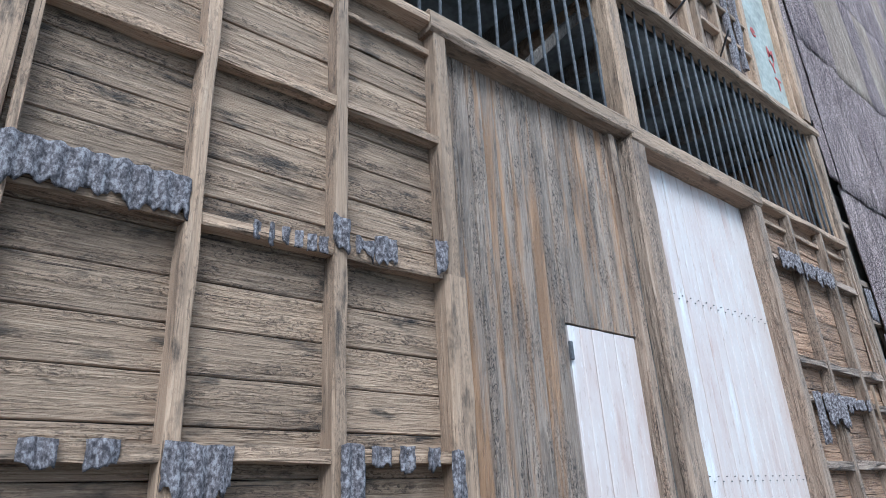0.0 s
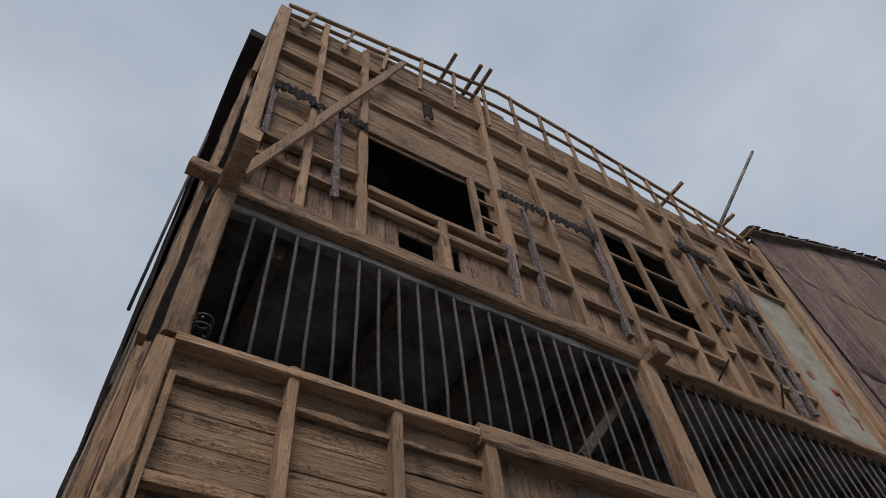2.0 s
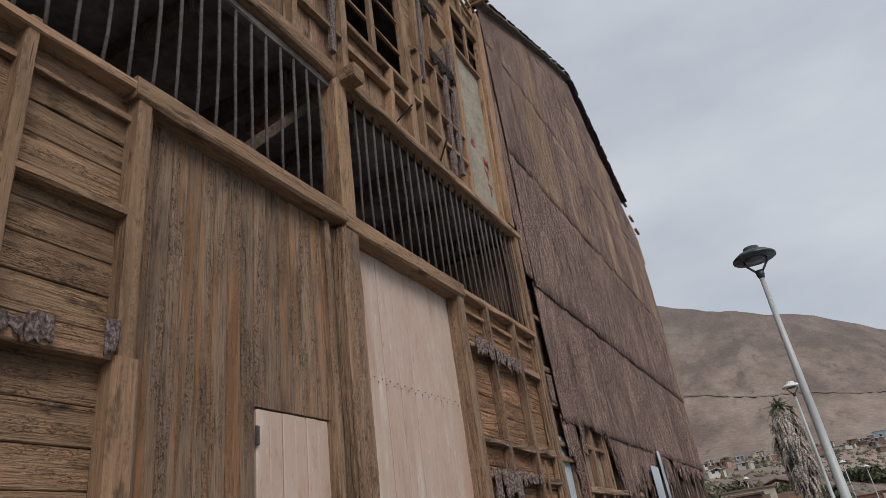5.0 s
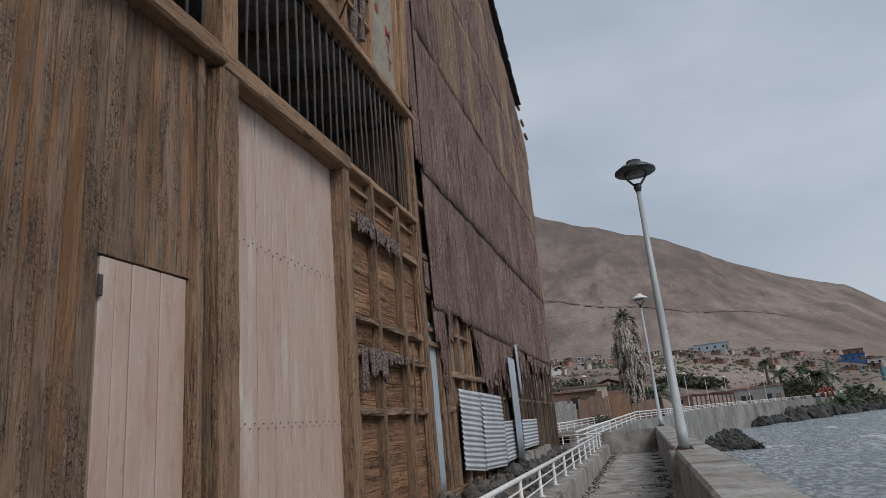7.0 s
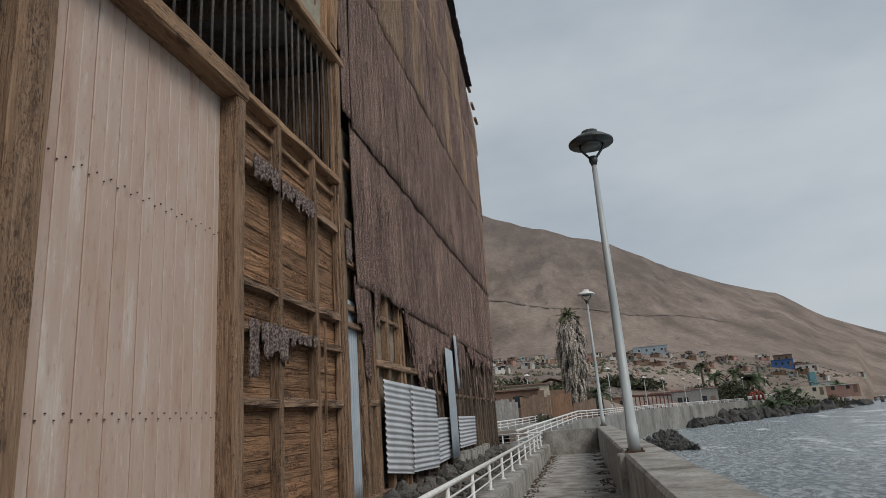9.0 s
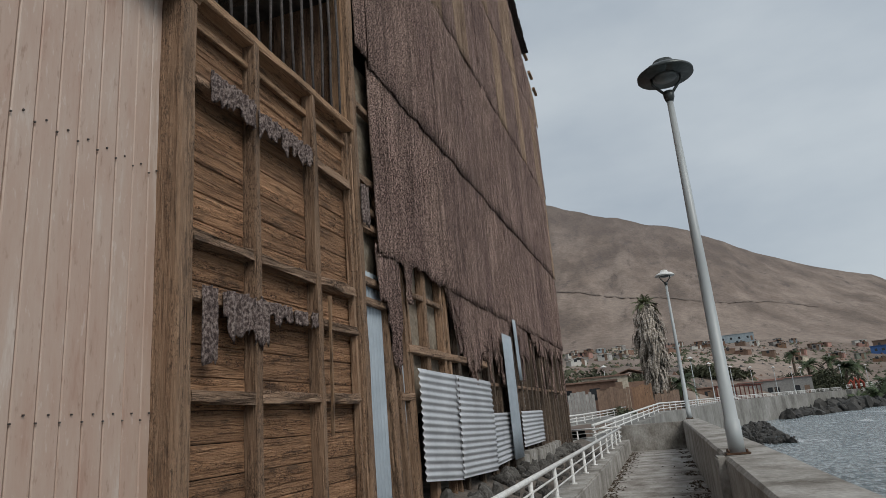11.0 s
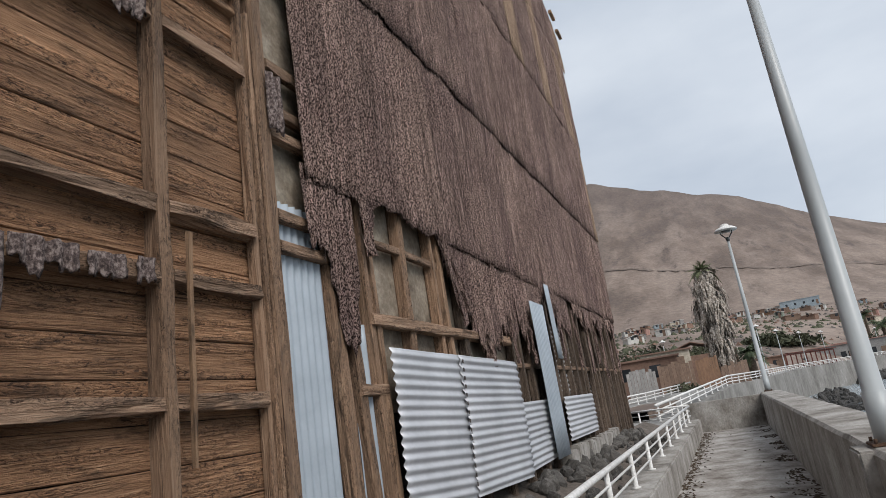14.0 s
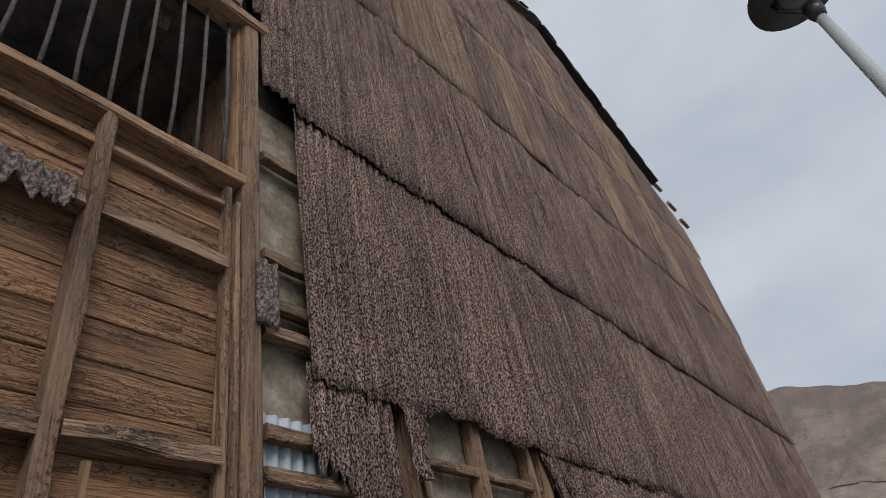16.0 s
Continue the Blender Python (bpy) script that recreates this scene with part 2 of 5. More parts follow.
def rust(name, dark, mid, light, streak=0.5):
    """Pitted rust: specks, upright streaks and broad patches, with pit and ridge shading put into the colour."""
    m, nt, b = material(name, 0.97)
    b.inputs["Specular IOR Level"].default_value = 0.2
    # rust specks whose contrast also paints in pit shadows and crust highlights
    mp = coords(nt, (112.0, 112.0, 60.0))
    pit = noise_of(nt, mp, 1.0, 4.0, 0.72)
    col = ramp_of(nt, [(0.435, dark), (0.49, mid), (0.555, light)])
    nt.links.new(pit.outputs["Fac"], col.inputs["Fac"])
    mp2 = coords(nt, (30.0, 30.0, 0.8))
    st = noise_of(nt, mp2, 1.0, 6.0, 0.65)
    sr = ramp_of(nt, [(0.34, (1 - streak,) * 3), (0.66, (1 + streak * 0.7,) * 3)])
    nt.links.new(st.outputs["Fac"], sr.inputs["Fac"])
    out = mixed(nt, col.outputs["Color"], sr.outputs["Color"], 1.0, "MULTIPLY")
    # thin upright lines: rust streaks that also paint the shading of the ridges
    mp4 = coords(nt, (85.0, 85.0, 0.5))
    ln = noise_of(nt, mp4, 1.0, 3.0, 0.55)
    ridge_shade = ramp_of(nt, [(0.36, (0.38, 0.36, 0.36)), (0.45, (1, 1, 1)), (0.64, (1.0, 1.0, 1.0)), (0.72, (1.35, 1.3, 1.25))])
    nt.links.new(ln.outputs["Fac"], ridge_shade.inputs["Fac"])
    out = mixed(nt, out, ridge_shade.outputs["Color"], 0.6, "MULTIPLY")
    mp3 = coords(nt, (1.3, 1.3, 0.6))
    pa = noise_of(nt, mp3, 1.0, 5.0, 0.6)
    prr = ramp_of(nt, [(0.36, (0.84, 0.81, 0.83)), (0.64, (1.12, 1.11, 1.09))])
    nt.links.new(pa.outputs["Fac"], prr.inputs["Fac"])
    out = mixed(nt, out, prr.outputs["Color"], 1.0, "MULTIPLY")
    oi = nt.nodes.new("ShaderNodeObjectInfo")
    vr = ramp_of(nt, [(0.0, (0.9, 0.89, 0.9)), (1.0, (1.08, 1.07, 1.05))])
    nt.links.new(oi.outputs["Random"], vr.inputs["Fac"])
    out = mixed(nt, out, vr.outputs["Color"], 1.0, "MULTIPLY")
    nt.links.new(out, b.inputs["Base Color"])
    bumped(nt, b, pit.outputs["Fac"], 1.0, 0.035)
    return m


M_WHITE = planked_paint()
M_CHALK = spotted("chalky_white_panel", [(0.34, (0.21, 0.18, 0.135)), (0.5, (0.29, 0.255, 0.195)), (0.7, (0.36, 0.325, 0.255))], 2.5, 0.7, relief=0.002)
M_REDPAINT = spotted("red_scrawl", [(0.3, (0.28, 0.03, 0.02)), (0.7, (0.42, 0.06, 0.04))], 20.0, 0.7, relief=0.001)
M_RUST = rust("rusted_sheet", (0.019, 0.0115, 0.0098), (0.158, 0.100, 0.085), (0.54, 0.40, 0.35))
M_RUST_TAN = rust("tan_rusted_sheet", (0.145, 0.094, 0.064), (0.325, 0.226, 0.160), (0.49, 0.372, 0.28))
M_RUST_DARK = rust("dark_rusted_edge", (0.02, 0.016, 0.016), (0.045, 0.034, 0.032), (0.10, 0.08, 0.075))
M_SCRAP_RED = spotted("red_brown_scrap", [(0.40, (0.045, 0.03, 0.028)), (0.5, (0.15, 0.108, 0.098)), (0.60, (0.34, 0.275, 0.25))], 60.0, 0.95, 0.0, (1, 1, 0.7), 0.010, 1.0, 5.0)
M_SCRAP = spotted("crusted_scrap", [(0.38, (0.045, 0.032, 0.03)), (0.5, (0.145, 0.108, 0.10)), (0.62, (0.33, 0.27, 0.25))], 60.0, 0.95, 0.0, (1, 1, 0.7), 0.010, 1.0, 5.0)
M_IRON = spotted("rusted_bar", [(0.3, (0.03, 0.024, 0.022)), (0.6, (0.10, 0.085, 0.08)), (0.8, (0.22, 0.2, 0.19))], 30.0, 0.8, 0.2, relief=0.008)
M_ZINC = spotted("galvanised_sheet", [(0.35, (0.44, 0.45, 0.475)), (0.6, (0.54, 0.55, 0.575)), (0.8, (0.62, 0.63, 0.65))], 1.6, 0.5, 0.3, relief=0.001, even=0.94)
M_BLUE = spotted("pale_blue_sheet", [(0.35, (0.31, 0.355, 0.40)), (0.6, (0.38, 0.43, 0.48)), (0.8, (0.43, 0.48, 0.53))], 1.6, 0.55, 0.15, relief=0.001, even=0.93)
M_GREY = spotted("grey_panel", [(0.34, (0.13, 0.098, 0.07)), (0.5, (0.25, 0.205, 0.155)), (0.66, (0.37, 0.325, 0.26))], 3.5, 0.9, relief=0.01, fine=9.0)
# dark brown-grey mottle for interior, backing, lower beam and roof pole
M_DARK = spotted("dark_wood", [(0.35, (0.065, 0.058, 0.052)), (0.65, (0.22, 0.195, 0.175))], 2.0, 0.95, relief=0.01)
M_CONC = spotted("stained_concrete", [(0.34, (0.125, 0.108, 0.09)), (0.48, (0.28, 0.26, 0.235)), (0.66, (0.44, 0.42, 0.395))], 1.7, 0.9, stretch=(1, 1, 0.7), relief=0.015, fine=13.0, shift=False)
M_PATH = spotted("path_concrete", [(0.36, (0.15, 0.125, 0.105)), (0.5, (0.31, 0.285, 0.26)), (0.66, (0.48, 0.455, 0.43))], 1.9, 0.9, relief=0.012, fine=13.0, shift=False)
M_SEAWALL = spotted("sea_wall_concrete", [(0.36, (0.15, 0.142, 0.13)), (0.5, (0.235, 0.226, 0.21)), (0.66, (0.32, 0.31, 0.295))], 0.35, 0.92, stretch=(1, 1, 0.6), relief=0.02, fine=9.0, shift=False)
M_STONE = spotted("grey_stone", [(0.3, (0.055, 0.05, 0.046)), (0.6, (0.125, 0.116, 0.106)), (0.8, (0.23, 0.218, 0.205))], 3.0, 0.9, relief=0.03, vary=0.3)
M_ROCK = spotted("wet_rock", [(0.3, (0.018, 0.017, 0.016)), (0.6, (0.05, 0.046, 0.042)), (0.8, (0.13, 0.12, 0.11))], 0.8, 0.7, relief=0.15, vary=0.3)
M_RAILWHITE = spotted("white_rail_paint", [(0.25, (0.5, 0.46, 0.42)), (0.45, (0.72, 0.71, 0.69)), (0.8, (0.8, 0.8, 0.79))], 4.0, 0.45, relief=0.001)
M_POLE = spotted("grey_pole_paint", [(0.3, (0.36, 0.385, 0.395)), (0.6, (0.39, 0.415, 0.425)), (0.8, (0.41, 0.435, 0.445))], 2.0, 0.4, relief=0.0005, even=0.97)
M_LAMPTOP = spotted("dark_lamp_metal", [(0.3, (0.045, 0.05, 0.05)), (0.7, (0.10, 0.11, 0.11))], 4.0, 0.4, 0.5, relief=0.001)
def hill_material():
    m, nt, b = material("desert_hill", 0.95)
    mp = coords(nt, (0.006, 0.026, 0.012), False)
    n = noise_of(nt, mp, 1.0, 10.0, 0.62)
    col = ramp_of(nt, [(0.38, (0.118, 0.086, 0.068)), (0.5, (0.187, 0.141, 0.114)), (0.62, (0.252, 0.197, 0.162))])
    nt.links.new(n.outputs["Fac"], col.inputs["Fac"])
    mp2 = coords(nt, (0.010, 0.055, 0.02), False)
    n2 = noise_of(nt, mp2, 1.0, 10.0, 0.7)
    rocks = ramp_of(nt, [(0.58, (0, 0, 0)), (0.66, (1, 1, 1))])
    nt.links.new(n2.outputs["Fac"], rocks.inputs["Fac"])
    mp3 = coords(nt, (0.25, 0.25, 0.4), False)
    n3 = noise_of(nt, mp3, 1.0, 6.0, 0.7)
    r3 = ramp_of(nt, [(0.4, (0.8, 0.8, 0.8)), (0.6, (1.12, 1.12, 1.12))])
    nt.links.new(n3.outputs["Fac"], r3.inputs["Fac"])
    out = mixed(nt, col.outputs["Color"], (0.095, 0.07, 0.058), rocks.outputs["Color"])
    place = nt.nodes.new("ShaderNodeTexCoord")
    axes = nt.nodes.new("ShaderNodeSeparateXYZ")
    nt.links.new(place.outputs["Object"], axes.inputs[0])
    crag = nt.nodes.new("ShaderNodeMath")
    crag.operation = "MULTIPLY_ADD"
    crag.inputs[1].default_value = 0.0016
    nt.links.new(axes.outputs["Z"], crag.inputs[0])
    nt.links.new(n2.outputs["Fac"], crag.inputs[2])
    cragged = ramp_of(nt, [(0.62, (0, 0, 0)), (1.0, (0.75, 0.75, 0.75))])
    nt.links.new(crag.outputs[0], cragged.inputs["Fac"])
    out = mixed(nt, out, (0.105, 0.08, 0.07), cragged.outputs["Color"])
    nt.links.new(mixed(nt, out, r3.outputs["Color"], 1.0, "MULTIPLY"), b.inputs["Base Color"])
    bumped(nt, b, n.outputs["Fac"], 1.0, 2.2)
    return m


M_HILL = hill_material()
M_LAND = spotted("dry_ground", [(0.36, (0.13, 0.10, 0.08)), (0.5, (0.20, 0.16, 0.13)), (0.64, (0.27, 0.225, 0.185))], 0.09, 0.95, relief=0.3, shift=False)
M_EARTH = spotted("rubble_earth", [(0.3, (0.07, 0.055, 0.045)), (0.6, (0.15, 0.125, 0.105)), (0.8, (0.22, 0.19, 0.165))], 3.0, 0.95, relief=0.05, shift=False)
M_TRACKDARK = spotted("road_cut", [(0.3, (0.12, 0.092, 0.075)), (0.6, (0.17, 0.132, 0.108))], 0.2, 0.95, relief=0.1, shift=False)
M_TRACK = spotted("dirt_track", [(0.3, (0.24, 0.20, 0.165)), (0.6, (0.33, 0.28, 0.235))], 0.2, 0.95, relief=0.1, shift=False)
M_FOAM = spotted("sea_foam", [(0.35, (0.45, 0.49, 0.51)), (0.6, (0.72, 0.75, 0.77))], 1.5, 0.7, relief=0.05, shift=False)


# ---- shapes ----
def part(name, bm, mat, parent=None, label=""):
    """Links a bmesh as one mesh object under a thing or a part."""
    me = bpy.data.meshes.new(name)
    bm.to_mesh(me)
    bm.free()
    me.materials.append(mat)
    ob = new(name, me)
    ob.parent = parent
    if label:
        ob["label"] = label
    return ob


def empty(name, at=(0, 0, 0), label="", category="", group="", kind=""):
    ob = new(name)
    ob.location = at
    return tagged(ob, label, category, group, kind)


def mesh_part(name, verts, faces, mat, parent=None, label="", smooth=False):
    me = bpy.data.meshes.new(name)
    me.from_pydata(verts, [], faces)
    me.materials.append(mat)
    if smooth:
        me.polygons.foreach_set("use_smooth", [True] * len(me.polygons))
    ob = new(name, me)
    ob.parent = parent
    if label:
        ob["label"] = label
    return ob


RNG = random.Random(7)


def beam_mesh(p0, p1, w, d, jit=0.006, seg=None, cham=0.12):
    """A worn squared timber from p0 to p1: w across (in the facade's plane), d deep, with rough chamfered edges."""
    p0, p1 = Vector(p0), Vector(p1)
    a = p1 - p0
    n = seg or max(3, min(14, int(a.length / 0.28)))
    a_n = a.normalized()
    dep = Vector((0, 1, 0)) if abs(a_n.y) < 0.9 else Vector((0, 0, 1))
    side = a_n.cross(dep).normalized()
    dep = side.cross(a_n).normalized()
    c = min(w, d) * cham
    ring = [(-w / 2 + c, -d / 2), (w / 2 - c, -d / 2), (w / 2, -d / 2 + c), (w / 2, d / 2 - c), (w / 2 - c, d / 2), (-w / 2 + c, d / 2), (-w / 2, d / 2 - c), (-w / 2, -d / 2 + c)]
    verts, faces = [], []
    for i in range(n + 1):
        base = p0 + a * (i / n)
        for u, v in ring:
            verts.append(base + side * (u + RNG.uniform(-jit, jit)) + dep * (v + RNG.uniform(-jit, jit)))
    for i in range(n):
        for k in range(8):
            faces.append((i * 8 + k, i * 8 + (k + 1) % 8, i * 8 + 8 + (k + 1) % 8, i * 8 + 8 + k))
    faces.append(tuple(range(7, -1, -1)))
    faces.append(tuple(n * 8 + k for k in range(8)))
    return verts, faces


def timber(name, p0, p1, w, d, mat, parent=None, jit=0.006, label="", seg=None):
    v, f = beam_mesh(p0, p1, w, d, jit, seg)
    return mesh_part(name, v, f, mat, parent, label)


def block(name, x0, x1, y0, y1, z0, z1, mat, parent=None, bevel=0.0, label=""):
    bm = bmesh.new()
    bmesh.ops.create_cube(bm, size=1)
    for v in bm.verts:
        v.co = Vector(((x0 + x1) / 2 + v.co.x * (x1 - x0), (y0 + y1) / 2 + v.co.y * (y1 - y0), (z0 + z1) / 2 + v.co.z * (z1 - z0)))
    if bevel:
        bmesh.ops.bevel(bm, geom=bm.edges[:], offset=bevel, segments=2, affect="EDGES")
    return part(name, bm, mat, parent, label)


def tube(name, pts, radius, mat, parent=None, sides=10, label="", caps=True):
    """A round bar through pts; radius: one number or one a point."""
    pts = [Vector(p) for p in pts]
    rad = radius if isinstance(radius, (list, tuple)) else [radius] * len(pts)
    verts, faces = [], []
    for i, p in enumerate(pts):
        a = (pts[min(i + 1, len(pts) - 1)] - pts[max(i - 1, 0)]).normalized()
        ref = Vector((0, 0, 1)) if abs(a.z) < 0.95 else Vector((1, 0, 0))
        u = a.cross(ref).normalized()
        v = a.cross(u)
        for k in range(sides):
            t = 2 * math.pi * k / sides
            verts.append(p + (u * math.cos(t) + v * math.sin(t)) * rad[i])
    for i in range(len(pts) - 1):
        for k in range(sides):
            faces.append((i * sides + k, i * sides + sides + k, i * sides + sides + (k + 1) % sides, i * sides + (k + 1) % sides))
    if caps:
        faces.append(tuple(range(sides)))
        faces.append(tuple((len(pts) - 1) * sides + k for k in range(sides - 1, -1, -1)))
    ob = mesh_part(name, verts, faces, mat, parent, label, True)
    return ob


def plank(name, x0, x1, z0, z1, y, mat, parent, thick=0.025):
    """One sheathing board, its face at y, with an uneven edge and a slight cup."""
    dy = RNG.uniform(-0.005, 0.005)
    n = 5
    verts, faces = [], []
    for i in range(n + 1):
        x = x0 + (x1 - x0) * i / n
        e0, e1 = RNG.uniform(0.0005, 0.0035), RNG.uniform(0.0005, 0.0035)
        for zz, yy in ((z0 + e0, y + dy + 0.006), (z0 + e0 + 0.005, y + dy), (z1 - e1 - 0.005, y + dy), (z1 - e1, y + dy + 0.006), (z1 - e1, y + thick), (z0 + e0, y + thick)):
            verts.append((x, yy, zz))
    for i in range(n):
        for k in range(6):
            faces.append((i * 6 + k, i * 6 + 6 + k, i * 6 + 6 + (k + 1) % 6, i * 6 + (k + 1) % 6))
    faces.append((5, 4, 3, 2, 1, 0))
    faces.append(tuple(n * 6 + k for k in range(6)))
    return mesh_part(name, verts, faces, mat, parent)


def upright(name, x0, x1, z0, z1, y, mat, parent, thick=0.025, ragged=0.0):
    """One upright board, its face at y."""
    dy = RNG.uniform(-0.004, 0.004)
    g = 0.002
    n = 6
    verts, faces = [], []
    lo, hi = z0 + RNG.uniform(0, ragged), z1 - RNG.uniform(0, ragged)
    for i in range(n + 1):
        z = lo + (hi - lo) * i / n
        for xx, yy in ((x0 + g, y + thick), (x0 + g, y + dy + 0.005), (x0 + g + 0.006, y + dy), (x1 - g - 0.006, y + dy), (x1 - g, y + dy + 0.005), (x1 - g, y + thick)):
            verts.append((xx + RNG.uniform(-0.001, 0.001), yy, z))
    for i in range(n):
        for k in range(6):
            faces.append((i * 6 + k, i * 6 + (k + 1) % 6, i * 6 + 6 + (k + 1) % 6, i * 6 + 6 + k))
    faces.append((0, 5, 4, 3, 2, 1))
    faces.append(tuple(n * 6 + k for k in range(6)))
    return mesh_part(name, verts, faces, mat, parent)


def lerp_table(table, x):
    if x <= table[0][0]:
        return table[0][1]
    for (a, va), (b, vb) in zip(table, table[1:]):
        if x <= b:
            return va + (vb - va) * (x - a) / (b - a)
    return table[-1][1]


def corrugated(name, x0, x1, low, high, y, mat, parent, pitch=0.076, amp=0.014, rows=10, rough=0.0, lean=0.0, label="", ragged=0.0):
    """A sheet with upright ridges between low(x) and high(x), its face at y; ragged: how far the lower edge is eaten away."""
    cols = max(8, int((x1 - x0) / pitch * 6))
    verts, faces = [], []
    ph = RNG.uniform(0, 10)
    for j in range(cols + 1):
        x = x0 + (x1 - x0) * j / cols
        a, b = low(x), high(x)
        if ragged:
            a += ragged * (noise.noise((x * 7, ph, 1.3)) * 0.6 + noise.noise((x * 33, ph, 4.1)) * 0.7)
        a = min(a, b - 0.02)
        for i in range(rows + 1):
            t = i / rows
            z = a + (b - a) * t
            yy = y + amp * math.sin(2 * math.pi * x / pitch) + lean * (1 - t)
            if rough:
                yy += rough * noise.noise((x * 2.1 + ph, z * 1.1, ph)) + rough * 0.35 * noise.noise((x * 14, z * 9, ph))
            verts.append((x + (rough * 0.4 * noise.noise((x * 5, z * 4, ph + 9)) if rough else 0), yy, z))
    for j in range(cols):
        for i in range(rows):
            k = j * (rows + 1) + i
            faces.append((k, k + rows + 1, k + rows + 2, k + 1))
    ob = mesh_part(name, verts, faces, mat, parent, label, True)
    sol = ob.modifiers.new("thickness", "SOLIDIFY")
    sol.thickness = 0.004
    return ob


def corrugated_flat(name, x0, x1, z0, z1, y, mat, parent, pitch=0.076, amp=0.010, lean=0.0, shear=0.0, label="", cut=0.0):
    """A sheet with level ridges; shear: rise over its length."""
    n = int((z1 - z0) / pitch * 8)
    cols = 10
    verts, faces = [], []
    for i in range(n + 1):
        t = i / n
        z = z0 + (z1 - z0) * t
        for j in range(cols + 1):
            s = j / cols
            x = x0 + (x1 - x0) * s + 0.012 * math.sin(z * 8.3 + x0) * (s - 0.5)
            verts.append((x, y + amp * math.sin(2 * math.pi * (z - z0) / pitch) + lean * (1 - t) + 0.012 * noise.noise((x * 1.7, z * 1.7, 2)), z + shear * s - cut * (1 - t) * s))
    for i in range(n):
        for j in range(cols):
            k = i * (cols + 1) + j
            faces.append((k, k + 1, k + cols + 2, k + cols + 1))
    ob = mesh_part(name, verts, faces, mat, parent, label, True)
    sol = ob.modifiers.new("thickness", "SOLIDIFY")
    sol.thickness = 0.003
    return ob


# ---- the setting: sea, land, path ----
F = 2.45          # face of the facade's studs
FB = F + 0.10     # face of the sheathing
SEA = -2.5
COAST = [(27, -1.0), (40, -1.6), (60, -3.0), (85, -6.6), (105, -10.4), (125, -18.6), (145, -28.6), (157, -36.0), (200, -61.0), (300, -120.0), (600, -240.0), (1400, -560.0)]


def land_height(x, y):
    """Height of the land behind the promenade, rising towards the hill."""
    r, az = math.hypot(x - 2.5, y), math.degrees(math.atan2(y, x - 2.5))
    if y < lerp_table(COAST, x) + 4.0 and x > 27:
        return SEA - 0.9
    rise = 345 * math.tan(radians(lerp_table([(-30, 0.6), (-21, 1.1), (-16, 2.8), (-8, 4.3), (4, 4.8), (90, 6.0)], az)))
    start = lerp_table([(-12, 195), (-8, 140), (-2, 90), (6, 66)], az)
    low = 0.7 + rise * max(0, r - start) / (345 - start)
    return low + (0.5 * noise.noise((x * 0.05, y * 0.05, 2)) if r > 45 else 0)


def hill_top(az):
    return lerp_table([(-40, 0.5), (-24, 3.4), (-22, 4.3), (-19.2, 5.7), (-16.5, 7.8), (-12.7, 9.2), (-8.6, 11.2), (-4.4, 13.7), (2.7, 16.1), (7.1, 17.6), (20, 19.5), (50, 23), (90, 26.0), (96, 26.1), (103, 25.2), (130, 22)], az)


def hill_point(az, q):
    """A point of the hillside at a bearing; q runs from its foot, 0, to its crest, 1."""
    a = radians(az)
    r = 350 + 850 * q
    foot = max(SEA - 0.5, land_height(2.5 + 350 * math.cos(a), 350 * math.sin(a)))
    crest = 1.5 + 1200 * math.tan(radians(hill_top(az))) * (1 + 0.012 * noise.noise((az * 0.5, 0, 0)) + 0.006 * noise.noise((az * 2.1, 4, 0)))
    gully = 6 * noise.noise((az * 0.4, q * 2, 0)) + 3.5 * noise.noise((az * 1.9 + q * 9, q * 3, 1)) + 2.2 * noise.noise((az * 5 + q * 22, q * 6, 2))
    return Vector((2.5 + r * math.cos(a), r * math.sin(a), foot + (crest - foot) * q ** 1.25 + gully * math.sin(math.pi * q) * 0.8))


def hill_mesh():
    verts, faces = [], []
    na, nr = 330, 108
    for i in range(na + 1):
        az = -36 + 166 * i / na
        a = radians(az)
        for j in range(nr + 1):
            if j <= 48:
                r = 28 * (350 / 28) ** (j / 48)
                x, y = 2.5 + r * math.cos(a), r * math.sin(a)
                verts.append((x, y, 0.2 if x < 27 and j < 3 else land_height(x, y)))
            else:
                verts.append(hill_point(az, (j - 48) / (nr - 48)))
    for i in range(na):
        for j in range(nr):
            k = i * (nr + 1) + j
            faces.append((k, k + nr + 1, k + nr + 2, k + 1))
    return verts, faces


def track_mesh(az0, el0, az1, el1, width):
    """A dirt road cut along the hillside between two bearings."""
    verts, faces = [], []
    n = 60
    for i in range(n + 1):
        t = i / n
        az = az0 + (az1 - az0) * t
        el = math.tan(radians(el0 + (el1 - el0) * t + 0.12 * math.sin(t * 17)))
        q = 0.0
        while q < 1 and (hill_point(az, q).z - 1.5) / (350 + 850 * q) < el:
            q += 0.004
        p = hill_point(az, q)
        verts += [p + Vector((0, 0, 0.9)), hill_point(az, q + 0.005 * width) + Vector((0, 0, 0.9))]
    for i in range(n):
        faces.append((i * 2, i * 2 + 2, i * 2 + 3, i * 2 + 1))
    return verts, faces


bm = bmesh.new()
bmesh.ops.create_grid(bm, x_segments=2, y_segments=2, size=3500)
for v in bm.verts:
    v.co.z = SEA - 1.2
tagged(part("ground", bm, M_LAND), "dry sandy ground reaching to the horizon", "ground", kind="structure")
v, f = hill_mesh()
tagged(mesh_part("backdrop_hill", v, f, M_HILL, None, "", True), "bare brown desert hillside behind the town", "hill", kind="structure")

v, f = track_mesh(7.5, 10.0, -12.5, 6.2, 1.0)
tagged(mesh_part("road_upper", v, f, M_TRACKDARK), "dark road cut along the hillside", "road", kind="structure")

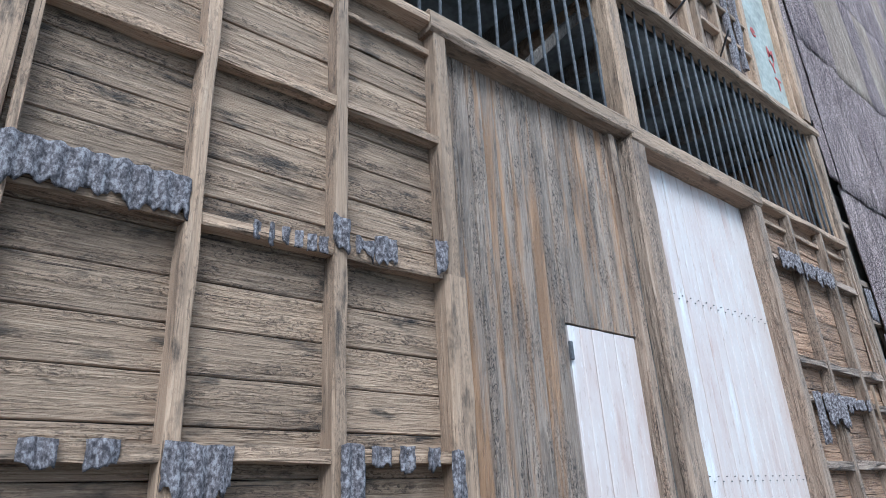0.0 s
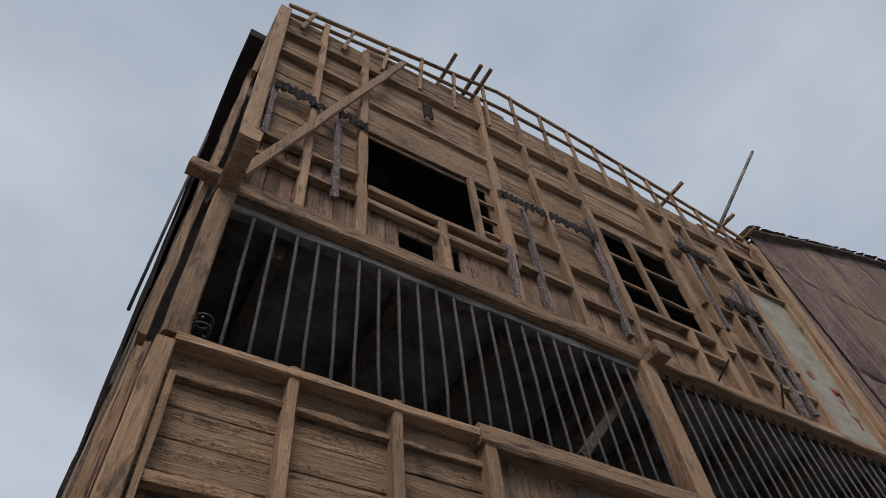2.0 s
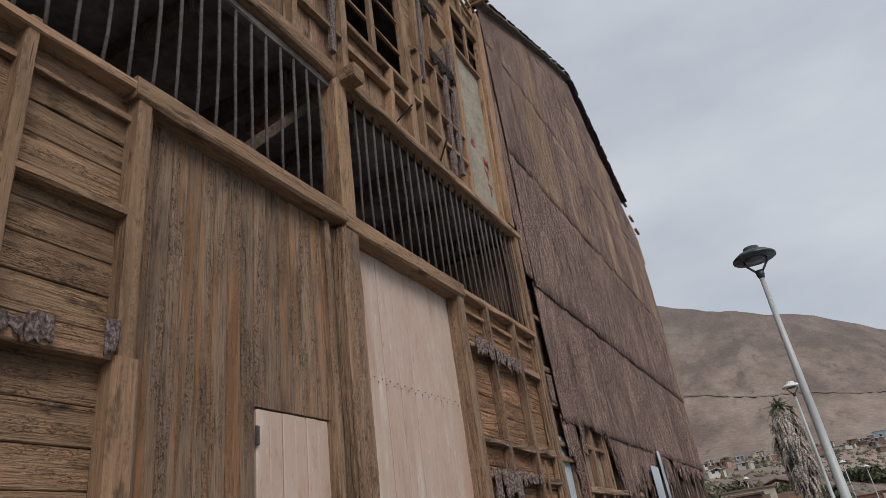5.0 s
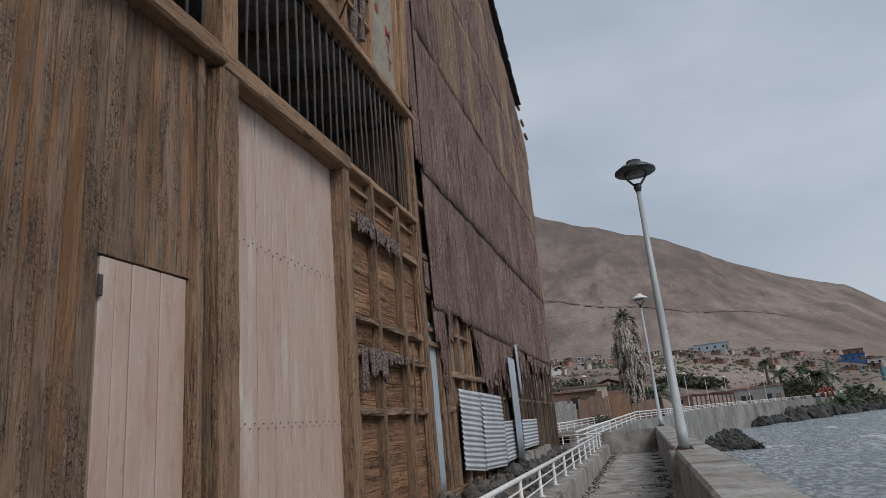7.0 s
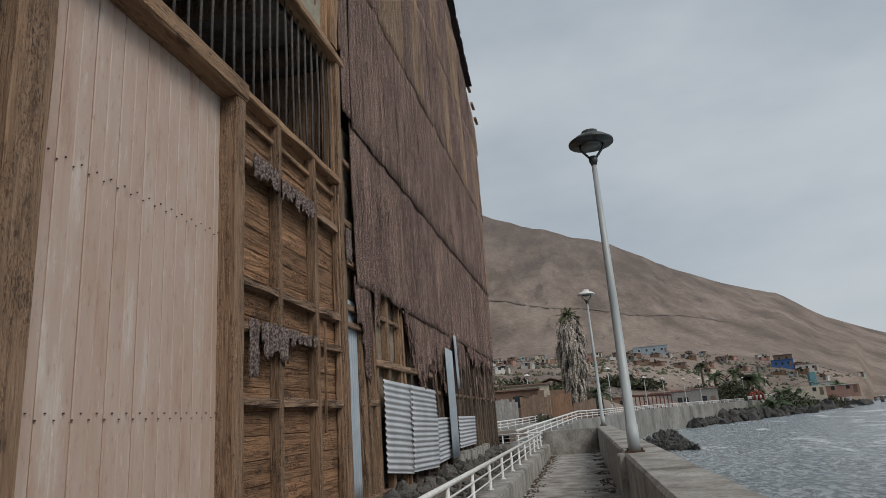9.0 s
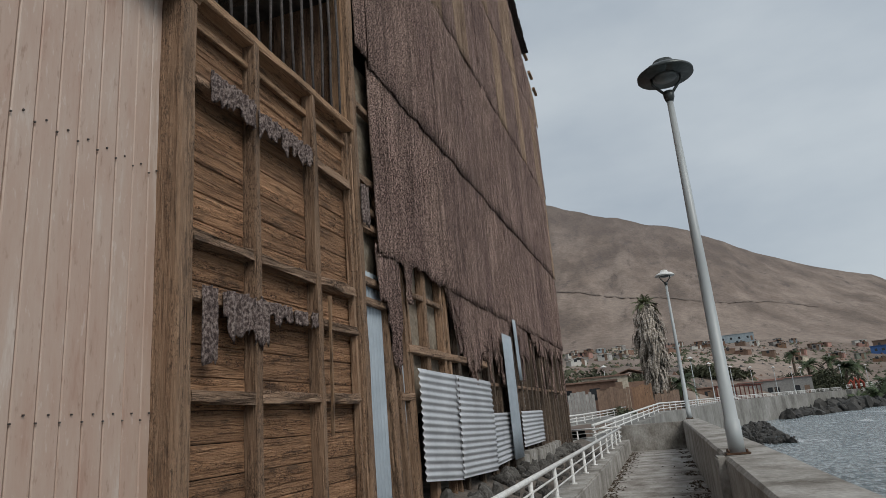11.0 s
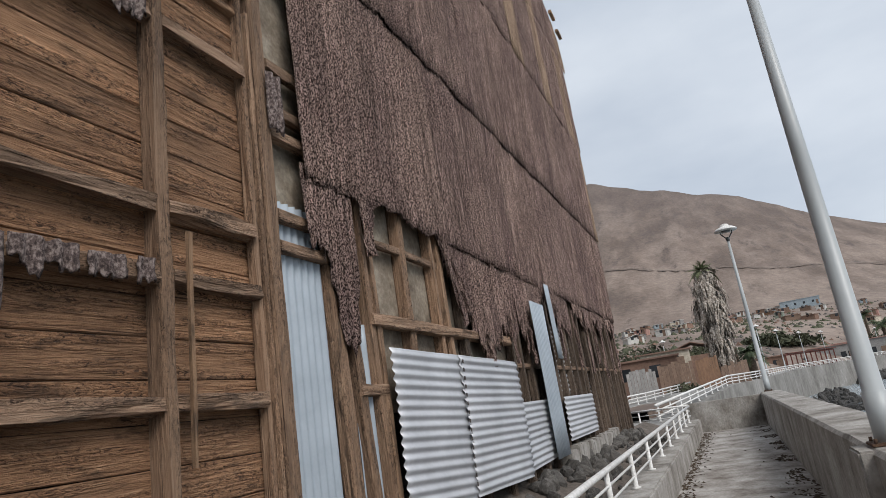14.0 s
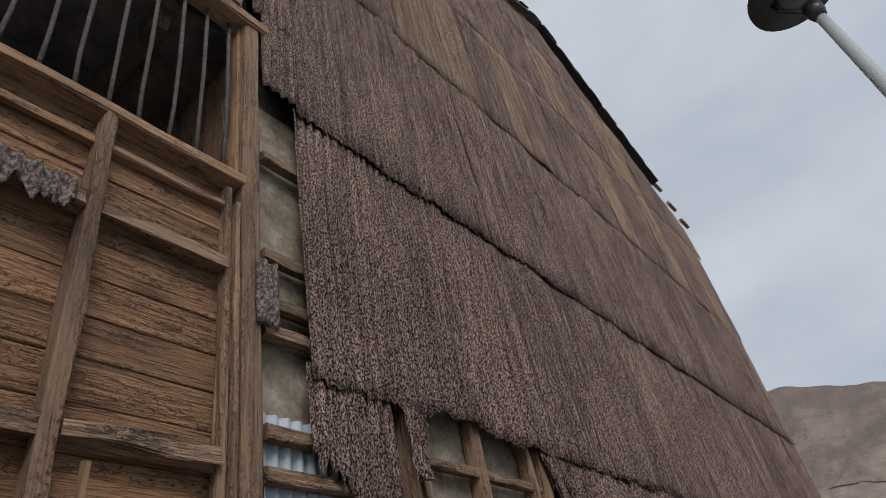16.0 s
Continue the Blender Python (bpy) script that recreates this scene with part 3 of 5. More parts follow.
tagged(block("pavement", -8, 27.0, -0.55, 1.22, -0.3, 0.0, M_PATH), "stained concrete seaside walkway with dirt patches", "walkway", kind="structure")
tagged(block("kerb", -8, 26.6, 1.20, 1.62, -0.3, 0.42, M_CONC, bevel=0.025), "low concrete kerb wall under the white railing", "kerb", kind="structure")


def wall_strip(name, path, y_out, z0, z1, mat, step=0.45, wob=0.012):
    """A cast wall with slightly uneven faces along x, with rounded top edges."""
    x0, x1 = path
    n = int((x1 - x0) / step)
    ya, yb = y_out
    verts, faces = [], []
    for i in range(n + 1):
        x = x0 + (x1 - x0) * i / n
        w = lambda k: wob * noise.noise((x * 1.3, k * 3.7, 5))
        ring = [(ya, z0), (ya + w(1), z1 - 0.03), (ya + 0.03, z1 + w(2)), (yb - 0.03, z1 + w(3)), (yb + w(4), z1 - 0.03), (yb + w(5), (z0 + z1) / 2), (yb, z0)]
        verts += [(x, yy, zz) for yy, zz in ring]
    m = 7
    for i in range(n):
        for k in range(m):
            faces.append((i * m + k, i * m + (k + 1) % m, (i + 1) * m + (k + 1) % m, (i + 1) * m + k))
    faces += [tuple(range(m - 1, -1, -1)), tuple(n * m + k for k in range(m))]
    return mesh_part(name, verts, faces, mat)


tagged(wall_strip("wall_parapet", (-8, 27.0), (-1.10, -0.55), SEA - 0.5, 0.9, M_CONC), "thick stained concrete sea wall with a flat top", "wall", kind="structure")
tagged(block("wall_cross", 27.0, 27.3, -1.1, 1.62, -0.3, 0.86, M_CONC, bevel=0.02), "concrete wall closing the end of the walkway", "wall", kind="structure")
tagged(block("wall_pilaster", 10.88, 11.28, -0.57, -0.46, 0.0, 0.893, M_CONC, bevel=0.015), "concrete pilaster under the lamp post", "pilaster", kind="structure")


def bank_mesh():
    verts, faces = [], []
    nx, ny = 120, 10
    for i in range(nx + 1):
        x = -8 + 34 * i / nx
        for j in range(ny + 1):
            y = 1.60 + 1.1 * j / ny
            z = 0.28 + 0.42 * (j / ny) + 0.07 * noise.noise((x * 2.3, y * 2.3, 0)) - (0.12 if x > 20 else 0)
            verts.append((x, y, z))
    for i in range(nx):
        for j in range(ny):
            k = i * (ny + 1) + j
            faces.append((k, k + ny + 1, k + ny + 2, k + 1))
    return verts, faces


v, f = bank_mesh()
tagged(mesh_part("ground_bank", v, f, M_EARTH, None, "", True), "rubble and earth bank at the foot of the building", "ground", kind="structure")


def sea_mesh():
    n = 240
    bm = bmesh.new()
    bmesh.ops.create_grid(bm, x_segments=n, y_segments=n, size=1)
    for v in bm.verts:
        u, w = v.co.x, v.co.y
        x = 60 + (abs(u) ** 2.2) * math.copysign(2900, u)
        y = -0.8 - 1450 * ((w + 1) / 2) ** 2.4 * 2
        fade = min(1.0, 60 / (1 + abs(y)))
        v.co = Vector((x, y, SEA + fade * (0.22 * noise.noise((x * 0.16, y * 0.30, 0)) + 0.12 * noise.noise((x * 0.5, y * 0.8, 3)))))
    for f in bm.faces:
        f.smooth = True
    return bm


def sea_material():
    m, nt, b = material("grey_sea", 0.18)
    mp = coords(nt, (1.5, 3.4, 1), False)
    n1 = noise_of(nt, mp, 1.0, 8.0, 0.68)
    mp2 = coords(nt, (0.05, 0.16, 1), False)
    n2 = noise_of(nt, mp2, 1.0, 9.0, 0.7)
    foam = ramp_of(nt, [(0.57, (0, 0, 0)), (0.64, (1, 1, 1))])
    nt.links.new(n2.outputs["Fac"], foam.inputs["Fac"])
    body = ramp_of(nt, [(0.40, (0.10, 0.13, 0.145)), (0.60, (0.40, 0.44, 0.46))])
    nt.links.new(n1.outputs["Fac"], body.inputs["Fac"])
    nt.links.new(mixed(nt, body.outputs["Color"], (0.62, 0.65, 0.67), foam.outputs["Color"]), b.inputs["Base Color"])
    bumped(nt, b, n1.outputs["Fac"], 0.7, 0.35)
    return m


tagged(part("water", sea_mesh(), sea_material()), "grey choppy sea with streaks of foam", "sea", kind="structure")

# ---- the timber building: facade of studs, rails and boards ----
wall_front = empty("wall_front", label="weathered timber facade stripped to studs and boards", category="wall", kind="structure")


def stud(x, z0, z1, w=0.09, d=0.10, y=F, mat=None, jit=0.005, name="stud", x1=None):
    return timber(name, (x, y + d / 2, z0), (x if x1 is None else x1, y + d / 2, z1), w, d, mat or M_POST, wall_front, jit)


def rail(z, x0, x1, w=0.08, d=0.09, y=F + 0.004, mat=None, jit=0.006, z1=None, name="rail"):
    return timber(name, (x0, y + d / 2, z), (x1, y + d / 2, z if z1 is None else z1), w, d, mat or M_RAIL, wall_front, jit)


def boards(x0, x1, z0, z1, y=FB, mat=None, h=0.2, name="plank"):
    n = max(1, round((z1 - z0) / h))
    for i in range(n):
        a, c = z0 + (z1 - z0) * i / n, z0 + (z1 - z0) * (i + 1) / n
        plank(name, x0, x1, a, c, y, mat or M_BOARD, wall_front)


def uprights(x0, x1, z0, z1, y=FB, mat=None, w=0.16, ragged=0.0, name="upright_plank", parent=None):
    n = max(1, round((x1 - x0) / w))
    for i in range(n):
        upright(name, x0 + (x1 - x0) * i / n, x0 + (x1 - x0) * (i + 1) / n, z0, z1, y, mat or M_UPBOARD, parent or wall_front, ragged=ragged)


def scrap(x0, x1, ztop, drop, y=F - 0.02, eat=0.06, mat=None, holes=None):
    """A crusted remnant of corrugated sheet nailed over the framing, eaten away below."""
    n = max(6, int((x1 - x0) / 0.012))
    rows = 8
    ph = RNG.uniform(0, 50)
    verts, faces = [], []
    for j in range(n + 1):
        x = x0 + (x1 - x0) * j / n
        low = ztop - drop + eat * (1.3 * noise.noise((x * 13, ph, 0)) + 0.9 * noise.noise((x * 41, ph, 2)))
        top = ztop + 0.3 * eat * noise.noise((x * 17, ph, 7))
        low = min(low, top - 0.015)
        for i in range(rows + 1):
            z = low + (top - low) * i / rows
            verts.append((x + 0.004 * noise.noise((x * 60, z * 60, ph)), y + 0.012 * math.sin(x * 2 * math.pi / 0.076) + 0.012 * noise.noise((x * 25, z * 25, ph)), z))
    for j in range(n):
        for i in range(rows):
            k = j * (rows + 1) + i
            faces.append((k, k + rows + 1, k + rows + 2, k + 1))
    ob = mesh_part("scrap_sheet", verts, faces, mat or M_SCRAP, wall_front, "", True)
    sol = ob.modifiers.new("thickness", "SOLIDIFY")
    sol.thickness = 0.01
    return ob


GROUND = 0.50
SILL = 4.38
# lower left bay
for x in (0.795, 1.488):
    stud(x, GROUND, SILL + 0.05, 0.068, 0.11, F - 0.004)
stud(2.185, 2.62, 4.30, 0.10, 0.12, F - 0.01)
stud(2.20, GROUND, 2.68, 0.15, 0.13, F - 0.015)
stud(2.25, 2.68, 4.28, 0.05, 0.08, F + 0.03)
stud(0.035, GROUND, SILL - 0.05, 0.115, 0.15, F - 0.02, jit=0.007)
stud(-0.045, GROUND, 4.3, 0.035, 0.10, F + 0.02, M_UPBOARD, 0.008)
stud(-0.095, GROUND, 4.25, 0.03, 0.10, F + 0.05, M_BOARDPOST, 0.008)
stud(0.13, GROUND, SILL - 0.25, 0.035, 0.05, F - 0.01)
for xa, xb in ((0.14, 0.765), (0.825, 1.458), (1.518, 2.14)):
    rail(4.17, xa, xb, 0.045, 0.05, F + 0.045)
    for z in (3.56, 2.68, 1.75, 0.85):
        rail(z - 0.045 if z == 3.56 else z, xa, xb, 0.06, 0.085, jit=0.007)
    boards(xa - 0.04, xb + 0.04, 0.50, SILL, h=0.19)
# sill over the lower storey
rail(4.375, 0.08, 2.1, 0.065, 0.17, F - 0.02, name="sill")
rail(4.375, 2.10, 4.22, 0.16, 0.20, F - 0.03, name="sill")
rail(4.345, 4.20, 6.47, 0.18, 0.20, F - 0.03, name="sill")
rail(4.365, 6.47, 8.80, 0.075, 0.15, F - 0.01, name="sill")

# brown door bay
uprights(2.27, 3.235, 0.50, 4.30, F + 0.12, M_DOOR, 0.125, name="door_plank")
uprights(3.235, 4.01, 2.605, 4.30, F + 0.12, M_DOOR, 0.135, name="door_plank")
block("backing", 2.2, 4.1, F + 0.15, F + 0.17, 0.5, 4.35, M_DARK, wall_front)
stud(4.045, GROUND, 4.28, 0.075, 0.12, F + 0.06, M_POST_RED)
stud(4.28, GROUND, 4.25, 0.235, 0.2, F - 0.02, M_POST_RED)
stud(4.125, GROUND, 4.28, 0.03, 0.08, F + 0.09, M_BOARDPOST)
stud(6.39, GROUND, 4.25, 0.15, 0.22, F - 0.005, M_POST_RED)
door_small = empty("door_1", label="small white-painted plank door set in brown boards", category="door", kind="structure")
uprights(3.25, 3.985, 0.6, 2.59, F + 0.12, M_WHITE, 0.13, name="plank", parent=door_small)
hinge = block("hinge", 3.225, 3.26, F + 0.10, F + 0.116, 2.36, 2.48, M_IRON, door_small, 0.004, "rusted iron hinge")
door_big = empty("door_2", label="large white-painted plank door, paint peeling pinkish below", category="door", kind="structure")
uprights(4.38, 6.37, 0.6, 4.28, F + 0.15, M_WHITE, 0.125, name="plank", parent=door_big)
for z in (1.62, 3.02):
    for i in range(30):
        xx = 4.50 + i * 0.062
        block("nail", xx, xx + 0.008, F + 0.140, F + 0.149, z + 0.035 * (i % 2), z + 0.008 + 0.035 * (i % 2), M_IRON, door_big)

# lower right bay
for x in (7.13, 7.992):
    stud(x, GROUND, SILL - 0.0, 0.072, 0.11, F - 0.004, M_POST_RED, 0.007)
stud(8.70, GROUND, SILL - 0.1, 0.04, 0.06, F + 0.03, M_POST_RED)
stud(8.745, GROUND, SILL - 0.2, 0.025, 0.08, F + 0.01, M_POST_RED)
stud(8.825, GROUND, 6.0, 0.12, 0.17, F - 0.01, M_POST_RED)
for xa, xb in ((6.47, 7.09), (7.17, 7.952), (8.032, 8.685)):
    rail(4.16, xa, xb, 0.045, 0.05, F + 0.045)
    for z in (3.733, 2.685, 2.33, 1.737):
        rail(z, xa, xb, 0.075, 0.09, mat=M_RAIL_RED, jit=0.014)
    boards(xa - 0.04, xb + 0.06, 0.50, SILL, mat=M_BOARD_RED, h=0.19)
timber("lath", (8.12, F - 0.02, 2.56), (8.09, F - 0.02, 1.45), 0.026, 0.02, M_POST, wall_front, 0.003)

# remnants of the old cladding
scrap(-0.02, 0.77, 2.83, 0.17, eat=0.05)
scrap(1.43, 1.52, 2.84, 0.17, F - 0.03)
scrap(1.56, 1.66, 2.76, 0.10, F - 0.015)
scrap(1.68, 1.80, 2.80, 0.13, F - 0.015)
scrap(2.06, 2.12, 2.86, 0.20, F - 0.035)
for xa, xb in ((0.33, 0.44), (0.53, 0.63), (1.64, 1.74), (1.79, 1.87), (1.95, 2.02)):
    scrap(xa, xb, 1.79, 0.09, F - 0.015, 0.03)
scrap(0.77, 1.02, 1.78, 0.20, F - 0.03)
scrap(1.48, 1.60, 1.79, 0.24, F - 0.03)
scrap(2.08, 2.16, 1.78, 0.24, F - 0.04)
for i in range(6):
    scrap(1.05 + i * 0.065, 1.085 + i * 0.065, 2.72, 0.08, F - 0.012, 0.02)
for xa, xb, zt, dr, eat in ((6.58, 7.1, 3.84, 0.20, 0.08), (7.12, 7.9, 3.80, 0.16, 0.10), (6.54, 6.66, 2.385, 0.42, 0.10), (6.72, 7.05, 2.385, 0.24, 0.10), (7.05, 7.22, 2.385, 0.30, 0.12), (7.24, 7.52, 2.38, 0.13, 0.07), (7.56, 7.75, 2.37, 0.09, 0.05), (7.80, 7.90, 2.385, 0.10, 0.05)):
    scrap(xa, xb, zt, dr, eat=eat, mat=M_SCRAP_RED)
scrap(8.83, 8.95, 3.78, 0.40, F - 0.05, 0.05, M_SCRAP_RED)

# barred gallery
stud(0.07, SILL, 5.95, 0.15, 0.18, F - 0.02)
stud(4.30, SILL, 5.95, 0.19, 0.22, F - 0.02)
stud(8.80, SILL, 5.98, 0.10, 0.16, F + 0.05)
rail(6.03, 0.12, 4.22, 0.17, 0.22, F - 0.03, name="beam")
rail(5.885, 0.14, 4.25, 0.08, 0.10, F + 0.06, name="beam", mat=M_DARK)
rail(6.03, 4.45, 8.95, 0.11, 0.18, F - 0.04, name="beam")
timber("beam_end", (4.36, F - 0.20, 6.0), (4.36, F + 1.2, 5.98), 0.19, 0.19, M_RAIL, wall_front, 0.008)
timber("beam_end", (0.06, F - 0.50, 6.02), (0.05, F + 1.2, 5.98), 0.15, 0.17, M_RAIL, wall_front, 0.008)
timber("beam_end", (-0.25, F - 0.02, 6.05), (0.1, F - 0.02, 6.02), 0.11, 0.12, M_RAIL, wall_front, 0.006)
timber("brace", (0.12, F - 0.06, 6.15), (1.72, F - 0.04, 10.7), 0.09, 0.05, M_POST, wall_front, 0.006)
timber("brace", (3.55, F + 0.5, 4.95), (4.30, F + 0.4, 5.85), 0.09, 0.08, M_BOARDPOST, wall_front, 0.006)
for xa, xb, za, zb in ((5.25, 5.5, 6.13, 6.22), (6.05, 6.5, 6.12, 6.14)):
    tube("rusted_rod", [(xa, F - 0.30, za), (xb, F + 0.05, zb)], 0.012, M_IRON, wall_front, 6)
grille = empty("window_grille", label="rusted round iron bars across the open gallery", category="window bars", kind="structure")
for x0, n, gap in ((0.328, 22, 0.1778), (4.65, 24, 0.1755)):
    for i in range(n):
        x = x0 + gap * i
        b0, b1 = RNG.uniform(-0.012, 0.012), RNG.uniform(-0.012, 0.012)
        tube("bar", [(x + b1, F + 0.08, SILL), (x + b0, F + 0.08, 4.75), (x + b0 * 0.5, F + 0.08 + b1, 5.2), (x, F + 0.08, 5.98)], [0.014, 0.0125, 0.0145, 0.0135], M_IRON, grille, 7)

# upper storey
TOP = 10.5
for xa, xb, z0, z1, w in ((0.09, -0.02, 6.05, 10.6, 0.15), (0.63, 0.56, 6.1, 10.75, 0.075), (1.19, 1.15, 6.1, 10.5, 0.095), (2.84, 3.05, 6.1, 11.1, 0.085), (2.90, 2.96, 6.9, 8.95, 0.14), (3.68, 3.64, 6.1, 9.3, 0.075), (3.66, 3.78, 9.2, 10.9, 0.06),
                          (4.46, 4.60, 6.1, 10.4, 0.10), (5.88, 6.02, 6.1, 10.4, 0.12), (6.10, 6.55, 6.1, 10.4, 0.06), (6.62, 6.95, 6.1, 10.4, 0.06), (7.42, 7.80, 6.1, 10.3, 0.10), (8.48, 8.72, 6.1, 9.1, 0.06), (5.36, 5.44, 6.1, 6.95, 0.085), (2.06, 2.05, 6.1, 6.88, 0.09)):
    timber("stud", (xa, F + 0.055, z0), (xb, F + 0.055, z1), w, 0.11, M_POST, wall_front, 0.006)
timber("stud", (8.60, F + 0.02, 6.08), (9.10, F + 0.02, 10.9), 0.20, 0.16, M_POST, wall_front, 0.006)
# crusted uprights where sheet once hung
for xa, xb, z0, z1, w in ((3.17, 3.26, 6.1, 8.0, 0.06), (4.24, 4.42, 6.3, 8.6, 0.07), (0.92, 0.88, 6.5, 8.0, 0.06), (2.80, 2.86, 6.1, 7.0, 0.06), (6.9, 7.15, 6.15, 8.6, 0.07), (7.15, 7.5, 6.3, 9.0, 0.08), (6.35, 6.6, 7.4, 9.6, 0.07), (0.19, 0.17, 7.05, 8.1, 0.05)):
    timber("stud", (xa, F + 0.02, z0), (xb, F + 0.02, z1), w, 0.06, M_SCRAP_RED, wall_front, 0.014)
rows = [(0.12, 0.58, (6.70, 7.09), 0.055), (0.66, 1.14, (6.70, 7.09), 0.055), (0.10, 1.1, (9.15,), 0.06), (1.24, 2.8, (6.70, 6.93), 0.075), (1.22, 2.9, (8.90,), 0.07), (2.98, 3.62, (6.78, 7.36), 0.055), (3.72, 4.42, (6.66, 7.20), 0.055), (3.05, 4.5, (9.15,), 0.06),
        (4.52, 5.85, (6.62, 6.97), 0.075), (4.60, 6.05, (8.93,), 0.07), (5.95, 6.2, (6.9, 7.4), 0.05), (6.2, 7.45, (6.62, 7.1, 7.9, 9.1), 0.05), (7.7, 9.25, (9.14,), 0.06), (7.75, 9.42, (10.25,), 0.07)]
for xa, xb, zs, w in rows:
    for z in zs:
        rail(z, xa, xb, w, 0.085, jit=0.008)
rail(9.78, 0.0, 2.0, 0.06, 0.09, z1=10.03)
rail(10.03, 2.0, 9.4, 0.06, 0.09, z1=10.2)
boards(0.06, 1.2, 7.1, TOP)
for xa, xb, zt in ((0.06, 1.2, 10.65), (1.2, 2.4, 10.95), (2.4, 3.6, 11.1), (3.6, 5.0, 11.0), (5.0, 6.4, 10.95), (6.4, 7.8, 10.85), (7.8, 9.0, 10.95)):
    boards(xa, xb, TOP, zt, h=0.15)
uprights(0.08, 1.2, 6.08, 7.1, ragged=0.05, w=0.13)
uprights(1.2, 1.6, 6.08, 6.9, w=0.12)
uprights(1.6, 1.97, 6.56, 6.9, w=0.12)
uprights(1.97, 2.15, 6.08, 6.9, w=0.09)
uprights(2.15, 2.26, 6.64, 6.9, w=0.11)
uprights(2.26, 2.85, 6.08, 6.9, w=0.12)
boards(1.2, 2.95, 8.17, TOP)
boards(2.8, 4.58, 7.0, TOP)
uprights(2.85, 4.5, 6.08, 7.0, w=0.13)
boards(4.5, 6.05, 8.66, TOP)
uprights(4.5, 5.95, 6.08, 6.95, w=0.13)
boards(5.92, 7.75, 7.0, TOP)
uprights(5.95, 7.45, 6.08, 7.0, w=0.13)
boards(7.7, 9.1, 10.25, TOP + 0.2)
rail(8.55, 1.22, 2.92, 0.64, 0.03, F + 0.06, name="fascia", mat=M_BOARD)
rail(8.79, 4.58, 6.05, 0.24, 0.03, F + 0.06, name="fascia", mat=M_BOARD)
# window bars and muntins
timber("mullion", (2.55, F + 0.05, 6.95), (2.56, F + 0.05, 8.2), 0.075, 0.07, M_POST, wall_front, 0.004)
for z in (7.2, 7.5, 7.85):
    rail(z, 2.58, 2.86, 0.035, 0.04, F + 0.07)
timber("mullion", (5.13, F + 0.05, 6.97), (5.15, F + 0.05, 8.66), 0.08, 0.07, M_POST, wall_front, 0.004)
for z in (7.52, 8.1):
    rail(z, 4.55, 5.1, 0.035, 0.04, F + 0.07)
    rail(z + 0.02, 5.18, 5.95, 0.035, 0.04, F + 0.07)
timber("mullion", (8.35, F + 0.05, 9.14), (8.45, F + 0.05, 10.2), 0.05, 0.05, M_POST, wall_front, 0.004)
rail(9.7, 7.8, 8.9, 0.035, 0.04, F + 0.07)
# torn sheet over the upper boards
for xa, xb, zt, dr in ((0.15, 0.58, 8.22, 0.2), (0.55, 0.78, 8.12, 0.12), (0.86, 1.19, 8.2, 0.18), (2.9, 3.6, 8.15, 0.14), (3.66, 4.4, 8.2, 0.16), (1.95, 2.1, 9.6, 0.4), (6.3, 7.1, 9.3, 0.22), (6.6, 7.4, 8.2, 0.2)):
    scrap(xa, xb, zt, dr, F - 0.03, 0.08, M_RUST_DARK)
door_3 = empty("door_3", label="blocked doorway with a chalky white panel and red scrawls", category="door", kind="structure")
verts = [(7.45, F + 0.07, 6.08), (8.45, F + 0.07, 6.08), (8.70, F + 0.07, 9.12), (7.76, F + 0.07, 9.12)]
verts += [(a, b + 0.03, c) for a, b, c in verts]
mesh_part("panel", verts, [(0, 1, 2, 3), (7, 6, 5, 4), (0, 4, 5, 1), (1, 5, 6, 2), (2, 6, 7, 3), (3, 7, 4, 0)], M_CHALK, door_3)


def letter(text, x, z, size, turn=0.0):
    cu = bpy.data.curves.new("letter", "FONT")
    cu.body, cu.size, cu.extrude, cu.offset = text, size, 0.001, 0.004
    cu.materials.append(M_REDPAINT)
    ob = new("letter", cu)
    ob.matrix_world = pose(x, F + 0.064, z, 90, 0, 0) @ pose(0, 0, 0, 0, 0, turn)
    ob.parent = door_3


letter("e", 7.84, 7.22, 0.30, 8)
letter("M", 8.20, 7.05, 0.26, -6)
letter("Y", 8.22, 6.80, 0.26, 5)
letter("T", 8.22, 6.52, 0.28, -4)

# open railing of laths along the roof edge
roof_lath = empty("roof_parapet", label="skeleton of timber laths along the roof edge", category="roof rail", kind="structure")
TOPLINE = [(0.0, 10.8), (1.62, 11.3), (3.57, 11.93), (4.97, 11.80), (6.2, 11.63), (8.0, 11.35), (9.2, 11.12)]
LOWLINE = [(0.0, 10.45), (1.62, 10.91), (2.6, 11.05), (3.6, 11.2), (4.97, 11.2), (6.2, 11.1), (8.0, 10.95), (9.2, 10.8)]
for line, w in ((TOPLINE, 0.06), (LOWLINE, 0.045)):
    for (xa, za), (xb, zb) in zip(line, line[1:]):
        timber("lath", (xa, F + 0.03, za), (xb + 0.01, F + 0.03, zb), w, 0.05, M_RAIL, roof_lath, 0.004)
for i in range(16):
    x = 0.25 + i * 0.58
    timber("lath", (x, F + 0.04, 10.2), (x + 0.12, F + 0.04, lerp_table(TOPLINE, x + 0.12) + (0.12 if i % 3 == 0 else -0.01)), 0.05, 0.05, M_POST, roof_lath, 0.004)
for x in (2.55, 3.05, 3.25, 7.35, 8.55, 9.05):
    zt = lerp_table(TOPLINE, x)
    timber("rafter_end", (x, F - 0.28, zt + 0.02), (x, F + 1.2, zt + 0.08), 0.06, 0.06, M_RAIL, roof_lath, 0.004)
pole = tube("roof_pole", [(8.45, F + 0.05, 11.2), (10.8, 1.6, 14.8)], 0.035, M_DARK, None, 8)
tagged(pole, "dark thin pole leaning out over the roof edge", "pole")

